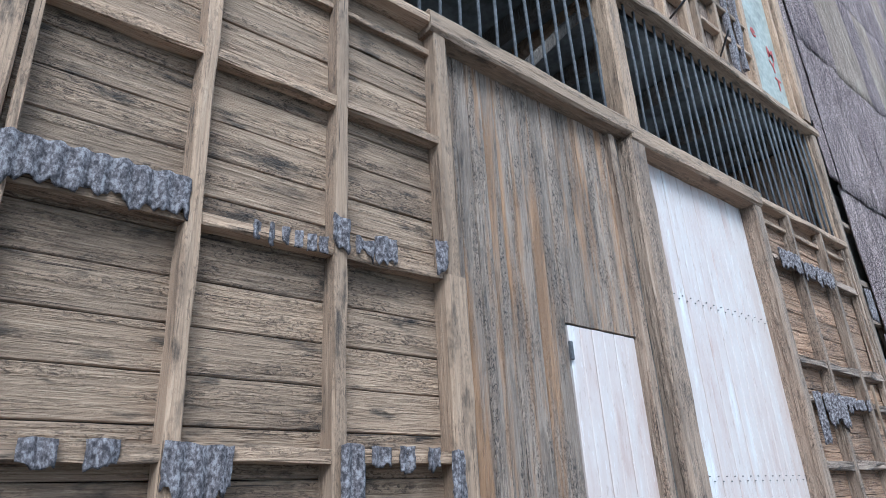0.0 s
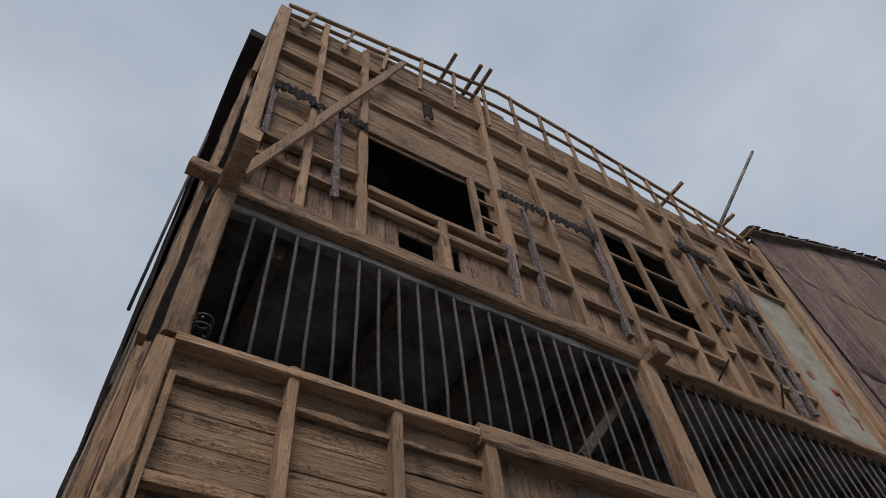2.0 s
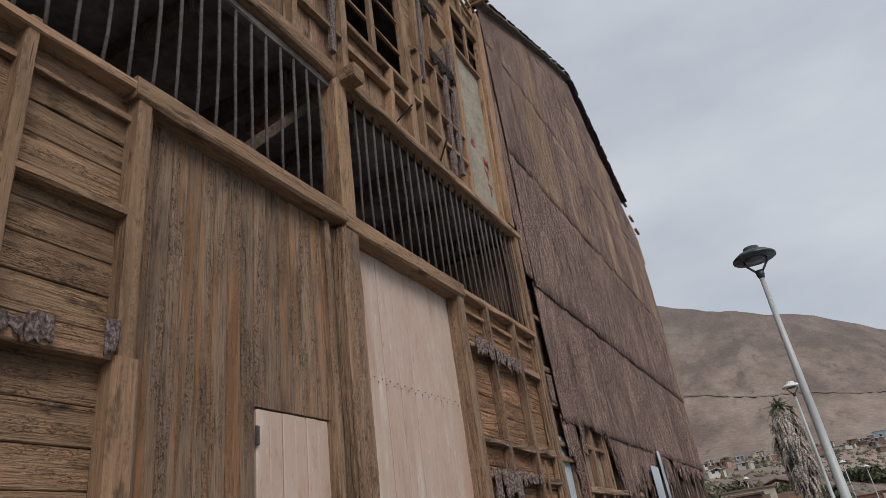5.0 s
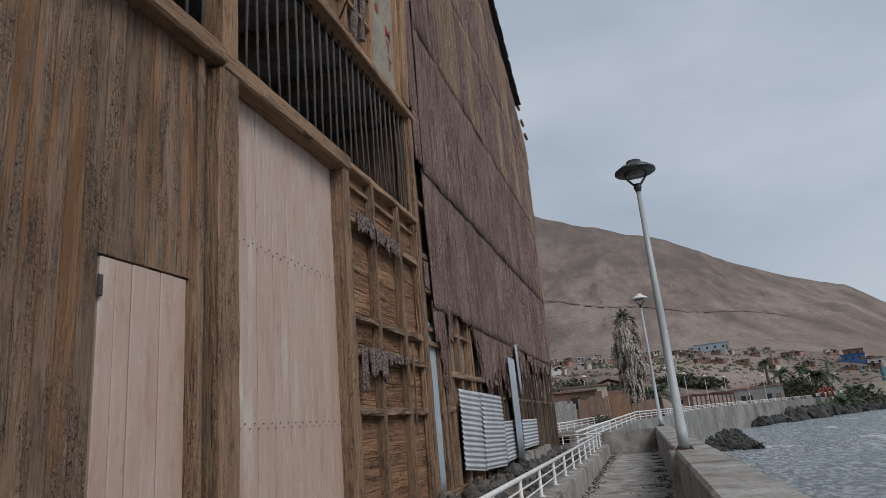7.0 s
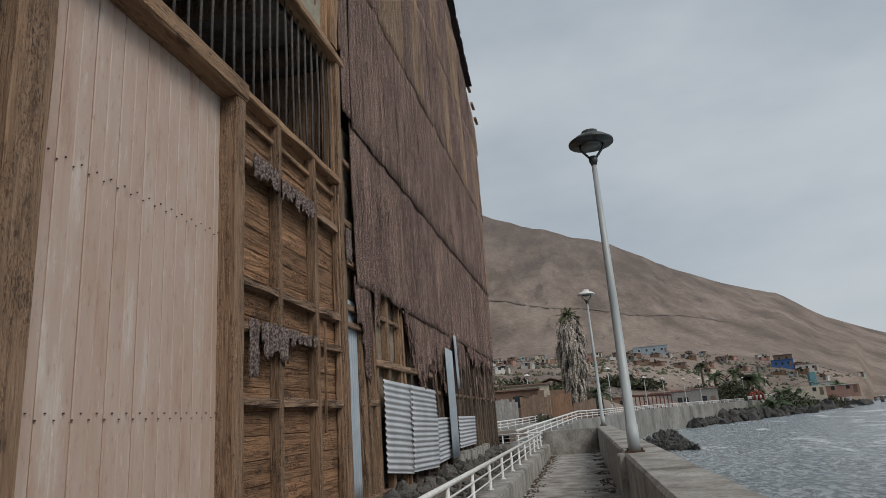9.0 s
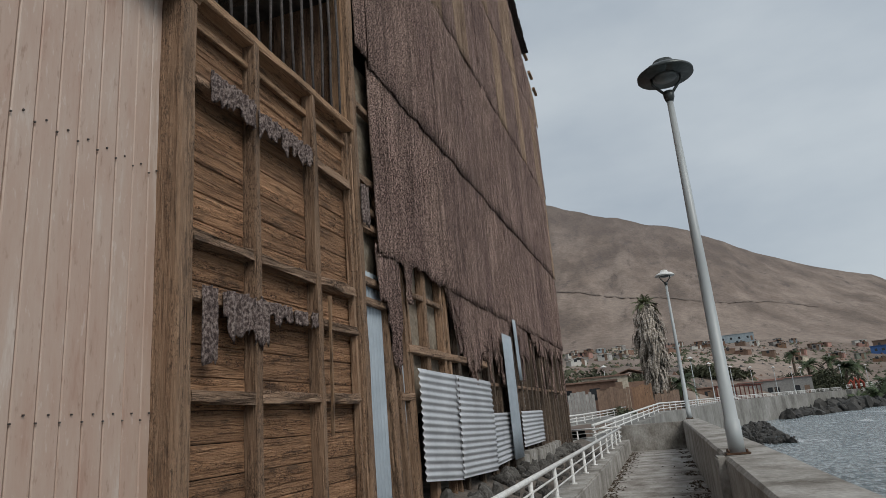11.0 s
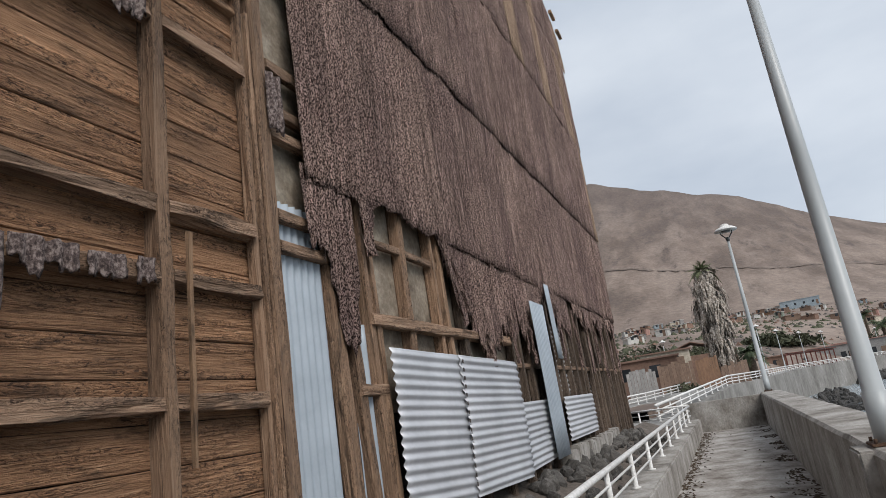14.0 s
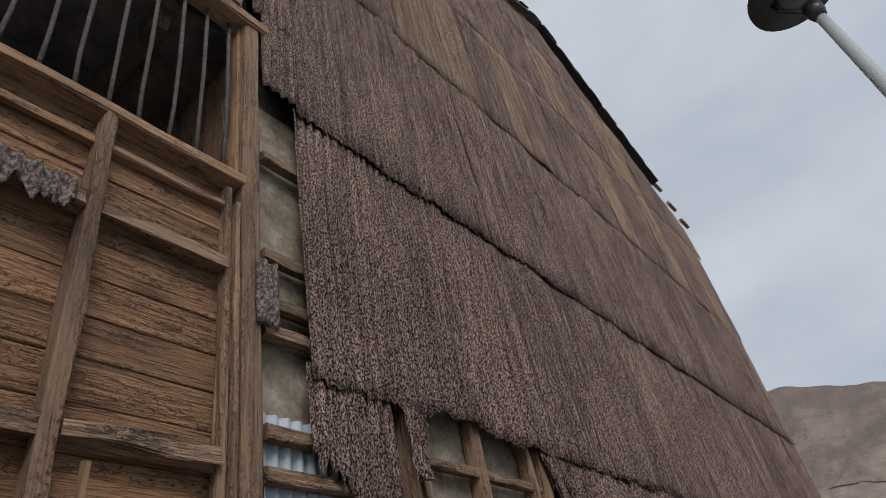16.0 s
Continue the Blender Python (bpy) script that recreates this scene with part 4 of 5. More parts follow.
# ---- corrugated gable ----
wall_sheets = empty("wall_corrugated", label="rust-eaten corrugated iron cladding of a gable", category="wall", kind="structure")


def roofline(x):
    return lerp_table([(9.0, 11.3), (16.95, 15.05), (21.4, 12.65), (23.4, 11.65)], x)


def right_edge(z):
    return lerp_table([(0, 22.0), (4.2, 22.25), (8, 22.5), (11, 22.9), (12, 23.2)], z)


LOWEDGE = [(9.15, 2.78), (9.42, 2.68), (9.55, 2.15), (9.70, 2.04), (9.78, 2.5), (9.83, 3.15), (10.1, 3.2), (10.6, 3.24), (10.75, 3.10), (11.3, 3.19), (11.5, 3.0), (11.83, 2.62), (12.2, 2.18), (12.6, 2.1), (13.1, 2.35), (13.8, 2.5), (14.13, 2.2), (14.4, 2.75), (14.8, 2.9), (15.3, 2.95), (15.42, 3.3), (15.75, 2.7), (16.9, 2.58), (17.3, 3.0), (18.8, 2.75), (19.2, 3.0), (20.0, 2.7), (20.5, 3.1), (21.5, 2.8), (22.5, 3.1)]
x = 9.17
tan_at = {(2, 7.8), (3, 7.8), (5, 7.8), (8, 10.35), (9, 7.8), (11, 10.35), (12, 10.35), (12, 7.8), (15, 7.8), (16, 5.25), (17, 5.25), (17, 7.8), (16, 10.35), (3, 10.35)}
col = 0
while x < 22.9:
    xe = min(x + 0.80, 23.1)
    mid = (x + xe) / 2
    for zl, zh in ((3.2, 5.32), (5.25, 7.87), (7.8, 10.42), (10.35, 12.95), (12.85, 15.4)):
        if zl > roofline(mid) - 0.1 or x > right_edge(zl) - 0.05:
            continue
        x_end = min(xe + 0.04, right_edge(zl))
        low = (lambda q: max(3.17, lerp_table(LOWEDGE, q))) if zl == 3.2 else (lambda q, z=zl: z)
        gap = 0.0 if mid < 16.5 else 0.35 + 0.25 * RNG.random()
        high = lambda q, z=zh, g=gap: min(z, roofline(q) - 0.05 - g)
        mat = M_RUST_TAN if (col, zl) in tan_at else M_RUST
        corrugated("sheet", x, x_end, low, high, F - 0.02 - 0.026 * (zl > 4) - 0.008 * (zl > 6) - 0.004 * (col % 2) + RNG.uniform(-0.003, 0.003), mat, wall_sheets, rough=0.025, ragged=0.07 if zl == 3.2 else 0.06, rows=16 if zl < 4 else 10)
    x = xe
    col += 1
for xa, xb in ((9.16, 9.80), (11.42, 12.2), (12.16, 12.95), (12.9, 13.7), (13.66, 14.45), (14.4, 15.3), (15.45, 16.2), (16.16, 17.0), (17.3, 18.1), (18.05, 18.9), (19.0, 19.8), (19.75, 20.5), (20.7, 21.5), (21.45, 22.2)):
    corrugated("sheet", xa, xb, lambda q: min(lerp_table(LOWEDGE, q), 3.05), lambda q: 3.27, F - 0.004 + RNG.uniform(-0.003, 0.003), M_RUST, wall_sheets, rough=0.03, ragged=0.26, rows=12)
for zl, zh, xa in ((5.36, 6.24, 8.89), (6.2, 7.04, 8.80), (7.0, 7.94, 8.88), (7.9, 8.84, 8.97), (8.8, 9.74, 9.05), (9.7, 10.6, 9.12)):
    corrugated("sheet", xa, 9.24, lambda q, z=zl: z, lambda q, z=zh: z, F - 0.03, M_RUST, wall_sheets, rough=0.012, ragged=0.02)
# strips hanging loose at the torn edge
for x, zt, zb, sl in ((9.90, 3.2, 2.75, 0.06), (10.0, 3.2, 2.95, -0.05), (11.45, 3.15, 2.35, 0.3), (11.6, 3.1, 2.5, 0.28), (12.4, 2.3, 1.95, 0.0), (13.3, 2.6, 2.0, 0.02), (14.1, 2.5, 2.0, 0.0), (15.35, 3.2, 2.2, 0.1), (15.9, 3.0, 2.1, 0.0), (17.1, 3.0, 2.0, 0.0), (18.1, 3.1, 1.9, 0.0), (18.9, 3.1, 2.1, 0.05), (19.6, 3.0, 1.8, 0.0), (20.6, 3.2, 1.9, 0.0), (21.4, 3.1, 1.7, 0.0)):
    timber("torn_strip", (x, F - 0.04, zt), (x + sl, F - 0.05, zb), 0.09, 0.02, M_RUST, wall_sheets, 0.02, seg=7)
# verge: dark overhanging roof edge, ragged on the far slope
verge = empty("roof_verge", label="dark overhanging verge boards and ragged roof sheets", category="roof edge", kind="structure")
for xa, xb in ((9.0, 11.7), (11.72, 14.4), (14.42, 17.1), (17.12, 19.4), (19.42, 21.2)):
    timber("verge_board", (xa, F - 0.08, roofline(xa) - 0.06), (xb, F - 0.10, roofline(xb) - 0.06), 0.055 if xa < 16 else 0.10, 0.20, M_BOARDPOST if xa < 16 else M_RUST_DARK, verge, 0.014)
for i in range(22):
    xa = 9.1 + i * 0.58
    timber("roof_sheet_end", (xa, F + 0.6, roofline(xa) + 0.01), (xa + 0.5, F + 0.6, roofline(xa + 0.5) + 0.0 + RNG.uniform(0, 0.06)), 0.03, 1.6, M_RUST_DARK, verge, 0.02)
for i in range(9):
    xa = 17.5 + i * 0.5
    timber("rafter", (xa, F + 0.05, roofline(xa) - 0.85), (xa, F + 0.05, roofline(xa) - 0.02), 0.07, 0.07, M_POST, verge, 0.004)
for xx, zz in ((22.08, 12.6), (22.75, 12.25), (23.35, 11.95)):
    timber("purlin_end", (xx - 0.2, F - 0.05, zz), (xx + 0.32, F - 0.05, zz + 0.02), 0.09, 0.09, M_RAIL, verge, 0.004)

# bare frame under the torn sheets
for x, lean, w in ((9.47, 0.10, 0.12), (9.60, 0.22, 0.10), (9.93, 0.10, 0.07), (10.05, 0.05, 0.06), (10.66, 0.0, 0.10), (11.28, 0.05, 0.06), (11.45, 0.1, 0.08), (11.9, 0, 0.1), (12.7, 0, 0.1), (13.45, 0, 0.1), (13.75, 0.05, 0.07), (14.2, 0, 0.1), (14.75, 0, 0.1), (15.25, 0.12, 0.1), (15.5, 0, 0.12), (16.0, 0, 0.1), (16.5, 0.05, 0.07), (17.0, 0, 0.1), (17.4, 0.05, 0.08), (17.75, 0, 0.1), (18.3, 0, 0.12), (18.7, 0.06, 0.08), (19.1, 0, 0.1), (19.6, 0, 0.1), (20.0, 0.1, 0.08), (20.4, 0, 0.1), (20.9, 0.1, 0.08), (21.3, 0, 0.1), (21.7, 0, 0.08), (22.0, 0.15, 0.1)):
    stud(x + lean, GROUND, 3.9, w, 0.10, F + 0.03, x1=x, mat=M_POST_RED if x < 11.6 else M_BOARDPOST)
rail(2.28, 9.95, 13.3, 0.09, 0.10, F + 0.0, mat=M_RAIL_RED)
rail(2.92, 9.95, 11.4, 0.06, 0.06, F + 0.04, mat=M_RAIL_RED)
rail(2.0, 13.2, 22.0, 0.06, 0.06, F + 0.05, mat=M_RAIL_RED)
rail(1.77, 9.7, 10.1, 0.08, 0.08, F + 0.02, mat=M_RAIL_RED)
for z in (4.72, 3.92, 3.60, 3.42, 2.86, 2.66):
    rail(z, 8.93, 9.55, 0.075, 0.07, F + 0.02, mat=M_RAIL_RED)
rail(0.62, 6.4, 10.4, 0.14, 0.14, F - 0.02, name="sole_plate", mat=M_RAIL_RED)
block("panel", 8.95, 9.6, FB + 0.02, FB + 0.04, 2.9, 5.3, M_GREY, wall_front)
for i, (xa, xb) in enumerate(((9.95, 10.62), (10.66, 11.3), (11.32, 12.6), (12.62, 14.0), (14.02, 15.4))):
    block("panel", xa, xb, FB + 0.03 + 0.004 * (i % 2), FB + 0.05, 1.6, 3.4, M_GREY, wall_front)
block("panel", 15.4, 22.2, FB + 0.10, FB + 0.12, 0.4, 3.6, M_DARK, wall_front)
corrugated("blue_sheet", 8.95, 9.45, lambda q: 0.66, lambda q: 2.98, F + 0.09, M_BLUE, wall_sheets, label="pale blue corrugated sheet behind the studs")
corrugated("blue_sheet", 9.70, 9.97, lambda q: 0.7, lambda q: 2.25, F + 0.10, M_BLUE, wall_sheets, label="pale blue corrugated sheet behind the studs")
corrugated_flat("patch_sheet", 10.05, 11.42, 0.90, 2.065, F - 0.05, M_ZINC, wall_sheets, shear=-0.02, cut=0.10)
corrugated_flat("patch_sheet", 11.36, 13.15, 0.80, 2.045, F - 0.062, M_ZINC, wall_sheets, shear=-0.03, cut=0.03)
corrugated_flat("patch_sheet", 13.05, 14.6, 0.78, 1.55, F - 0.03, M_ZINC, wall_sheets, cut=-0.04)
corrugated_flat("patch_sheet", 15.35, 17.55, 0.93, 1.555, F - 0.03, M_ZINC, wall_sheets)
corrugated_flat("patch_sheet", 17.5, 18.6, 0.86, 2.3, F + 0.12, M_ZINC, wall_sheets)
corrugated_flat("patch_sheet", 19.0, 21.6, 0.86, 2.2, F + 0.12, M_ZINC, wall_sheets)
corrugated_flat("patch_sheet", 15.5, 17.2, 1.6, 2.7, F + 0.12, M_ZINC, wall_sheets)


for i in range(15):
    zz = 0.90 + i * 0.076
    xx = 11.40 - 0.10 * (1 - i / 15)
    block("nail", xx - 0.012, xx + 0.012, F - 0.084, F - 0.078, zz, zz + 0.034, M_IRON, wall_sheets)
for i in range(9):
    yy = F + 0.22 + i * 0.24
    block("inner_plank", 8.88 + 0.006 * (i % 2), 8.915, yy, yy + 0.232, 4.28, 5.96, M_UPBOARD, wall_front)


def leaning_sheet(xa, za, xb, zb, w):
    verts, faces = [], []
    n = int(w / 0.076 * 6)
    for j in range(n + 1):
        for t in range(5):
            q = t / 4
            verts.append((xa + (xb - xa) * q + w * j / n, F - 0.10 + 0.01 * math.sin(2 * math.pi * w * j / n / 0.076), za + (zb - za) * q))
    for j in range(n):
        for t in range(4):
            k = j * 5 + t
            faces.append((k, k + 5, k + 6, k + 1))
    ob = mesh_part("leaning_sheet", verts, faces, M_BLUE, wall_sheets, "pale blue sheet leaning on the frame", True)
    ob.modifiers.new("thickness", "SOLIDIFY").thickness = 0.004


leaning_sheet(14.16, 0.80, 14.10, 2.84, 0.66)
leaning_sheet(15.2, 2.1, 15.1, 3.2, 0.25)

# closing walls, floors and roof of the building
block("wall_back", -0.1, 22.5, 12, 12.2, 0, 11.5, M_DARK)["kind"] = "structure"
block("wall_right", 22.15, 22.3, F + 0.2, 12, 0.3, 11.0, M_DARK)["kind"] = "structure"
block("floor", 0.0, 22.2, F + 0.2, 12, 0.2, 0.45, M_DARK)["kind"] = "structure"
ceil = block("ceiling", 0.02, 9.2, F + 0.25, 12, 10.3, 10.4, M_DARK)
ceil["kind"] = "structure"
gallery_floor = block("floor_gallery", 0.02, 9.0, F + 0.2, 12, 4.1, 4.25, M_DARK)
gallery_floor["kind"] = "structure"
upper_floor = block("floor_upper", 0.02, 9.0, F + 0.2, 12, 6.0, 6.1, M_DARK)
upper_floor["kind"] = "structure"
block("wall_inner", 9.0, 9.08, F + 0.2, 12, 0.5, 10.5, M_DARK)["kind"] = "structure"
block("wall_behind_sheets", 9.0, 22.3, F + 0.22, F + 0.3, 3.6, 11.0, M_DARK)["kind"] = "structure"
for xa, xb in ((9.05, 17.1), (17.1, 22.6)):
    za, zb = roofline(xa) - 0.12, roofline(xb) - 0.12
    verts = [(xa, F + 0.15, za), (xb, F + 0.15, zb), (xb, 12.2, zb), (xa, 12.2, za)]
    verts += [(a, b, c + 0.06) for a, b, c in verts]
    mesh_part("roof_slab", verts, [(0, 1, 2, 3), (7, 6, 5, 4), (0, 4, 5, 1), (1, 5, 6, 2), (2, 6, 7, 3), (3, 7, 4, 0)], M_DARK)["kind"] = "structure"
for i in range(8):
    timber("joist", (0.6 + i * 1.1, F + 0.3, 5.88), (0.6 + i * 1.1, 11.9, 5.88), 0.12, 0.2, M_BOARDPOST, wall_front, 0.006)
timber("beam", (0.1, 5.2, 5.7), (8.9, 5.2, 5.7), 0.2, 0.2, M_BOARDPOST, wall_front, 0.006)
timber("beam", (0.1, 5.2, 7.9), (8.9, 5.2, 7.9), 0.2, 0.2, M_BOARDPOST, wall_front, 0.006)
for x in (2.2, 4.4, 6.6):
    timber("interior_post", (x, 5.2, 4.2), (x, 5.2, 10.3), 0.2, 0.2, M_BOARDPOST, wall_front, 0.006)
# side of the building, boards seen edge on
side = empty("wall_left", label="side wall of splintered upright boards and dark sheet", category="wall", kind="structure")
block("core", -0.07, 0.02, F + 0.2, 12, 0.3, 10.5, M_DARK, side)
for i in range(30):
    yy = F + 0.12 + i * 0.30
    xx = -0.085 - 0.010 * i ** 0.55 + RNG.uniform(-0.015, 0.015)
    za, zb = 0.4, 4.2 + RNG.uniform(-0.3, 0.5)
    for z0, z1 in ((za, zb), (zb + 0.1, 6.0), (6.1, 8.2 + RNG.uniform(-0.4, 0.4)), (8.3, 10.4)):
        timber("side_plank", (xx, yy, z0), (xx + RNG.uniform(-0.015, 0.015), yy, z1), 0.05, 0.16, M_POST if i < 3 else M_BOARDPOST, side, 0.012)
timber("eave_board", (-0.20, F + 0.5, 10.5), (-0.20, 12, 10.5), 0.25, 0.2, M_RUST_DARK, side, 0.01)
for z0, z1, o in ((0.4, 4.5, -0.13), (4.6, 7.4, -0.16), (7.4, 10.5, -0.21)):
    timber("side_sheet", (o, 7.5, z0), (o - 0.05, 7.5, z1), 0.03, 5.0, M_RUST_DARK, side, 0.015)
timber("bracket", (-0.1, 4.3, 3.62), (-0.62, 4.3, 3.70), 0.09, 0.10, M_POST, side, 0.006)
timber("bracket", (-0.12, 4.3, 3.30), (-0.42, 4.3, 3.62), 0.06, 0.08, M_POST, side, 0.006)
tube("side_pipe", [(-0.28, 4.6, 6.6), (-0.32, 4.6, 11.0)], 0.02, M_IRON, side, 6)

# small glass jar on the gallery sill
jar = empty("glass_jar", (0.20, F + 0.04, SILL + 0.055), "small clear glass jar standing on the gallery sill", "jar")
M_GLASS, nt, b = material("jar_glass", 0.05)
b.inputs["Transmission Weight"].default_value = 1.0
b.inputs["IOR"].default_value = 1.06
tube("jar_body", [(0, 0, 0.0), (0, 0, 0.012), (0, 0, 0.10), (0, 0, 0.13), (0, 0, 0.16)], [0.04, 0.055, 0.06, 0.05, 0.055], M_GLASS, jar, 18, caps=False)
tube("jar_base", [(0, 0, 0), (0, 0, 0.01)], 0.05, M_GLASS, jar, 18)
tube("rim", [(0.058 * math.cos(a * math.pi / 9), 0.058 * math.sin(a * math.pi / 9), 0.165) for a in range(19)], 0.007, M_IRON, jar, 6, "dark rim")
tube("band", [(0.061 * math.cos(a * math.pi / 9), 0.061 * math.sin(a * math.pi / 9), 0.09) for a in range(19)], 0.005, M_IRON, jar, 6, "dark band")


# ---- lamps ----
def street_lamp(x, y, z, h, dish=0.33, top=None, label="grey-painted street lamp with a dark dish on a tapered pole"):
    ob = empty("street_lamp", (x, y, z), label, "street lamp", "promenade lamps")
    block("base_plate", -0.12, 0.12, -0.12, 0.12, 0.0, 0.02, M_RUSTY, ob, 0.004, "rusted base plate")
    tube("pole", [(0, 0, 0.01), (0, 0, 0.35), (0, 0, 0.352), (0, 0, h * 0.5), (0, 0, h)], [0.082, 0.080, 0.070, 0.058, 0.036], M_POLE, ob, 18)
    for a in range(4):
        c, s = math.cos(a * math.pi / 2 + 0.78), math.sin(a * math.pi / 2 + 0.78)
        tube("bolt", [(0.125 * c, 0.125 * s, 0.015), (0.125 * c, 0.125 * s, 0.05)], 0.012, M_RUSTY, ob, 6)
    tube("collar", [(0, 0, h - 0.04), (0, 0, h + 0.02), (0, 0, h + 0.09)], [0.042, 0.062, 0.066], M_LAMPTOP, ob, 14)
    for s in (-1, 1):
        tube("bracket", [(0, s * 0.025, h + 0.05), (0, s * 0.09, h + 0.13), (0, s * 0.16, h + 0.22), (0, s * 0.17, h + 0.31)], 0.018, M_LAMPTOP, ob, 8)
    tube("dish", [(0, 0, h + 0.31), (0, 0, h + 0.30), (0, 0, h + 0.33), (0, 0, h + 0.40), (0, 0, h + 0.44), (0, 0, h + 0.50), (0, 0, h + 0.52)], [dish * 0.9, dish, dish, dish * 0.72, dish * 0.4, dish * 0.36, dish * 0.2], top or M_LAMPTOP, ob, 32)
    tube("diffuser", [(0, 0, h + 0.26), (0, 0, h + 0.305)], [dish * 0.35, dish * 0.45], M_LENS, ob, 20)
    return ob


M_RUSTY = spotted("orange_rust", [(0.3, (0.05, 0.026, 0.016)), (0.6, (0.11, 0.06, 0.035)), (0.8, (0.2, 0.13, 0.08))], 25.0, 0.9, relief=0.006)
M_LENS = spotted("lamp_diffuser", [(0.3, (0.10, 0.11, 0.11)), (0.7, (0.16, 0.17, 0.17))], 5.0, 0.3, relief=0.001)
lamp = street_lamp(11.10, -0.69, 0.9, 4.12)
lamp_far = street_lamp(27.35, -0.80, 0.9, 4.62, 0.34, M_RAILWHITE, "grey-painted street lamp with a pale dish on a tapered pole")
for x, y, h in ((80, -3.6, 1.0), (96, -6.5, 1.0), (112, -10.5, 1.0), (122, -14.5, 1.0), (132, -19.4, 1.0), (140, -23.5, 1.0), (148, -26.5, 1.0), (76, 5.4, 0.8), (164, -37, 1.2), (180, -46, 1.2)):
    copy_thing(lamp_far, pose(x, y, h, 0, 0, 20))


# ---- railings ----
def railing(name, pts, height, label, post_gap=1.5, bars=(1.0, 0.66, 0.33), r=(0.030, 0.013, 0.013)):
    """A white tubular railing standing on pts, with a post every post_gap metres."""
    pts = [Vector(p) for p in pts]
    base = pts[0]
    ob = empty(name, base, label, "railing")
    loc = [p - base for p in pts]
    for k, rr in zip(bars, r):
        tube("bar", [p + Vector((0, 0, height * k)) for p in loc], rr, M_RAILWHITE, ob, 10)
    run = 0.3
    for a, b in zip(loc, loc[1:]):
        d = (b - a).length
        while run < d:
            p = a.lerp(b, run / d)
            tube("post", [p, p + Vector((0, 0, 0.02)), p + Vector((0, 0, 0.025)), p + Vector((0, 0, height))], [0.055, 0.055, 0.026, 0.026], M_RAILWHITE, ob, 10)
            run += post_gap
        run -= d
    return ob


railing("railing", [(-6, 1.42, 0.42), (10, 1.42, 0.42), (26.4, 1.42, 0.42)], 0.40, "white-painted low steel railing on the walkway kerb", 1.62)
railing("railing", [(26.5, 1.45, 0.42), (26.9, 3.2, 0.42)], 0.42, "white railing turning off at the walkway end", 1.2)
railing("railing", [(29, 2.6, 0.35), (38, 1.6, 0.6), (50, 0.2, 0.95), (60, -1.8, 0.95), (85, -5.6, 1.0), (105, -9.4, 1.05), (125, -17.6, 1.05), (145, -27.6, 1.05), (157, -35.0, 1.05)], 0.55, "long white promenade railing along the sea wall", 2.2, r=(0.05, 0.03, 0.03))
railing("railing", [(36, 5.5, 0.7), (44, 4.4, 0.75), (54, 2.6, 0.95)], 0.5, "white railing on the upper promenade ramp", 1.8, r=(0.045, 0.028, 0.028))
railing("railing", [(160, -36.5, 1.2), (178, -46.5, 1.4), (202, -60, 1.4)], 0.7, "white railing on the far promenade", 3.0, r=(0.08, 0.05, 0.05))


def wall_path(name, pts, thick, label):
    """A wall along pts of (x, y, base, top)."""
    verts, faces = [], []
    for i, (x, y, a, b) in enumerate(pts):
        q = pts[min(i + 1, len(pts) - 1)]
        p = pts[max(i - 1, 0)]
        d = Vector((q[0] - p[0], q[1] - p[1], 0)).normalized()
        s = Vector((-d.y, d.x, 0)) * thick
        verts += [(x, y, a), (x, y, b - 0.05), (x + s.x * 0.1, y + s.y * 0.1, b), (x + s.x, y + s.y, b), (x + s.x, y + s.y, a)]
    for i in range(len(pts) - 1):
        for k in range(5):
            faces.append((i * 5 + k, i * 5 + 5 + k, i * 5 + 5 + (k + 1) % 5, i * 5 + (k + 1) % 5))
    faces += [(4, 3, 2, 1, 0), tuple((len(pts) - 1) * 5 + k for k in range(5))]
    return tagged(mesh_part(name, verts, faces, M_SEAWALL), label, "wall", kind="structure")


wall_path("wall_seawall", [(28, 2.2, -3.6, 0.3), (38, 1.4, -3.6, 0.6), (50, 0.0, -3.6, 0.95), (60, -2.0, -3.6, 0.95), (85, -5.8, -3.6, 1.0), (105, -9.6, -3.6, 1.05), (125, -17.8, -3.6, 1.05), (145, -27.8, -3.6, 1.05), (157, -35.2, -3.6, 1.05), (158, -35.8, -3.6, 1.05)], 6.0, "stained concrete sea wall of the far promenade")
wall_path("wall_ramp", [(36, 5.3, -0.5, 0.7), (44, 4.2, -0.5, 0.75), (54, 2.4, -0.5, 0.95)], 0.3, "low concrete wall of the promenade ramp")
wall_path("wall_far", [(159, -37, -3.0, 1.0), (178, -47, -3.0, 1.3), (202, -60.6, -3.0, 1.3), (250, -90, -3.0, 1.2)], 6.0, "brown retaining wall under the far promenade")


# ---- stones and rocks ----
def stone_mesh(seed, rough=0.35):
    bm = bmesh.new()
    bmesh.ops.create_icosphere(bm, subdivisions=2, radius=1)
    for v in bm.verts:
        p = v.co.copy()
        v.co = p * (1 + rough * noise.noise(p * 1.1 + Vector((seed * 7.1, 0, 0))) + rough * 0.4 * noise.noise(p * 3 + Vector((0, seed, 0))))
    me = bpy.data.meshes.new("stone")
    bm.to_mesh(me)
    bm.free()
    return me


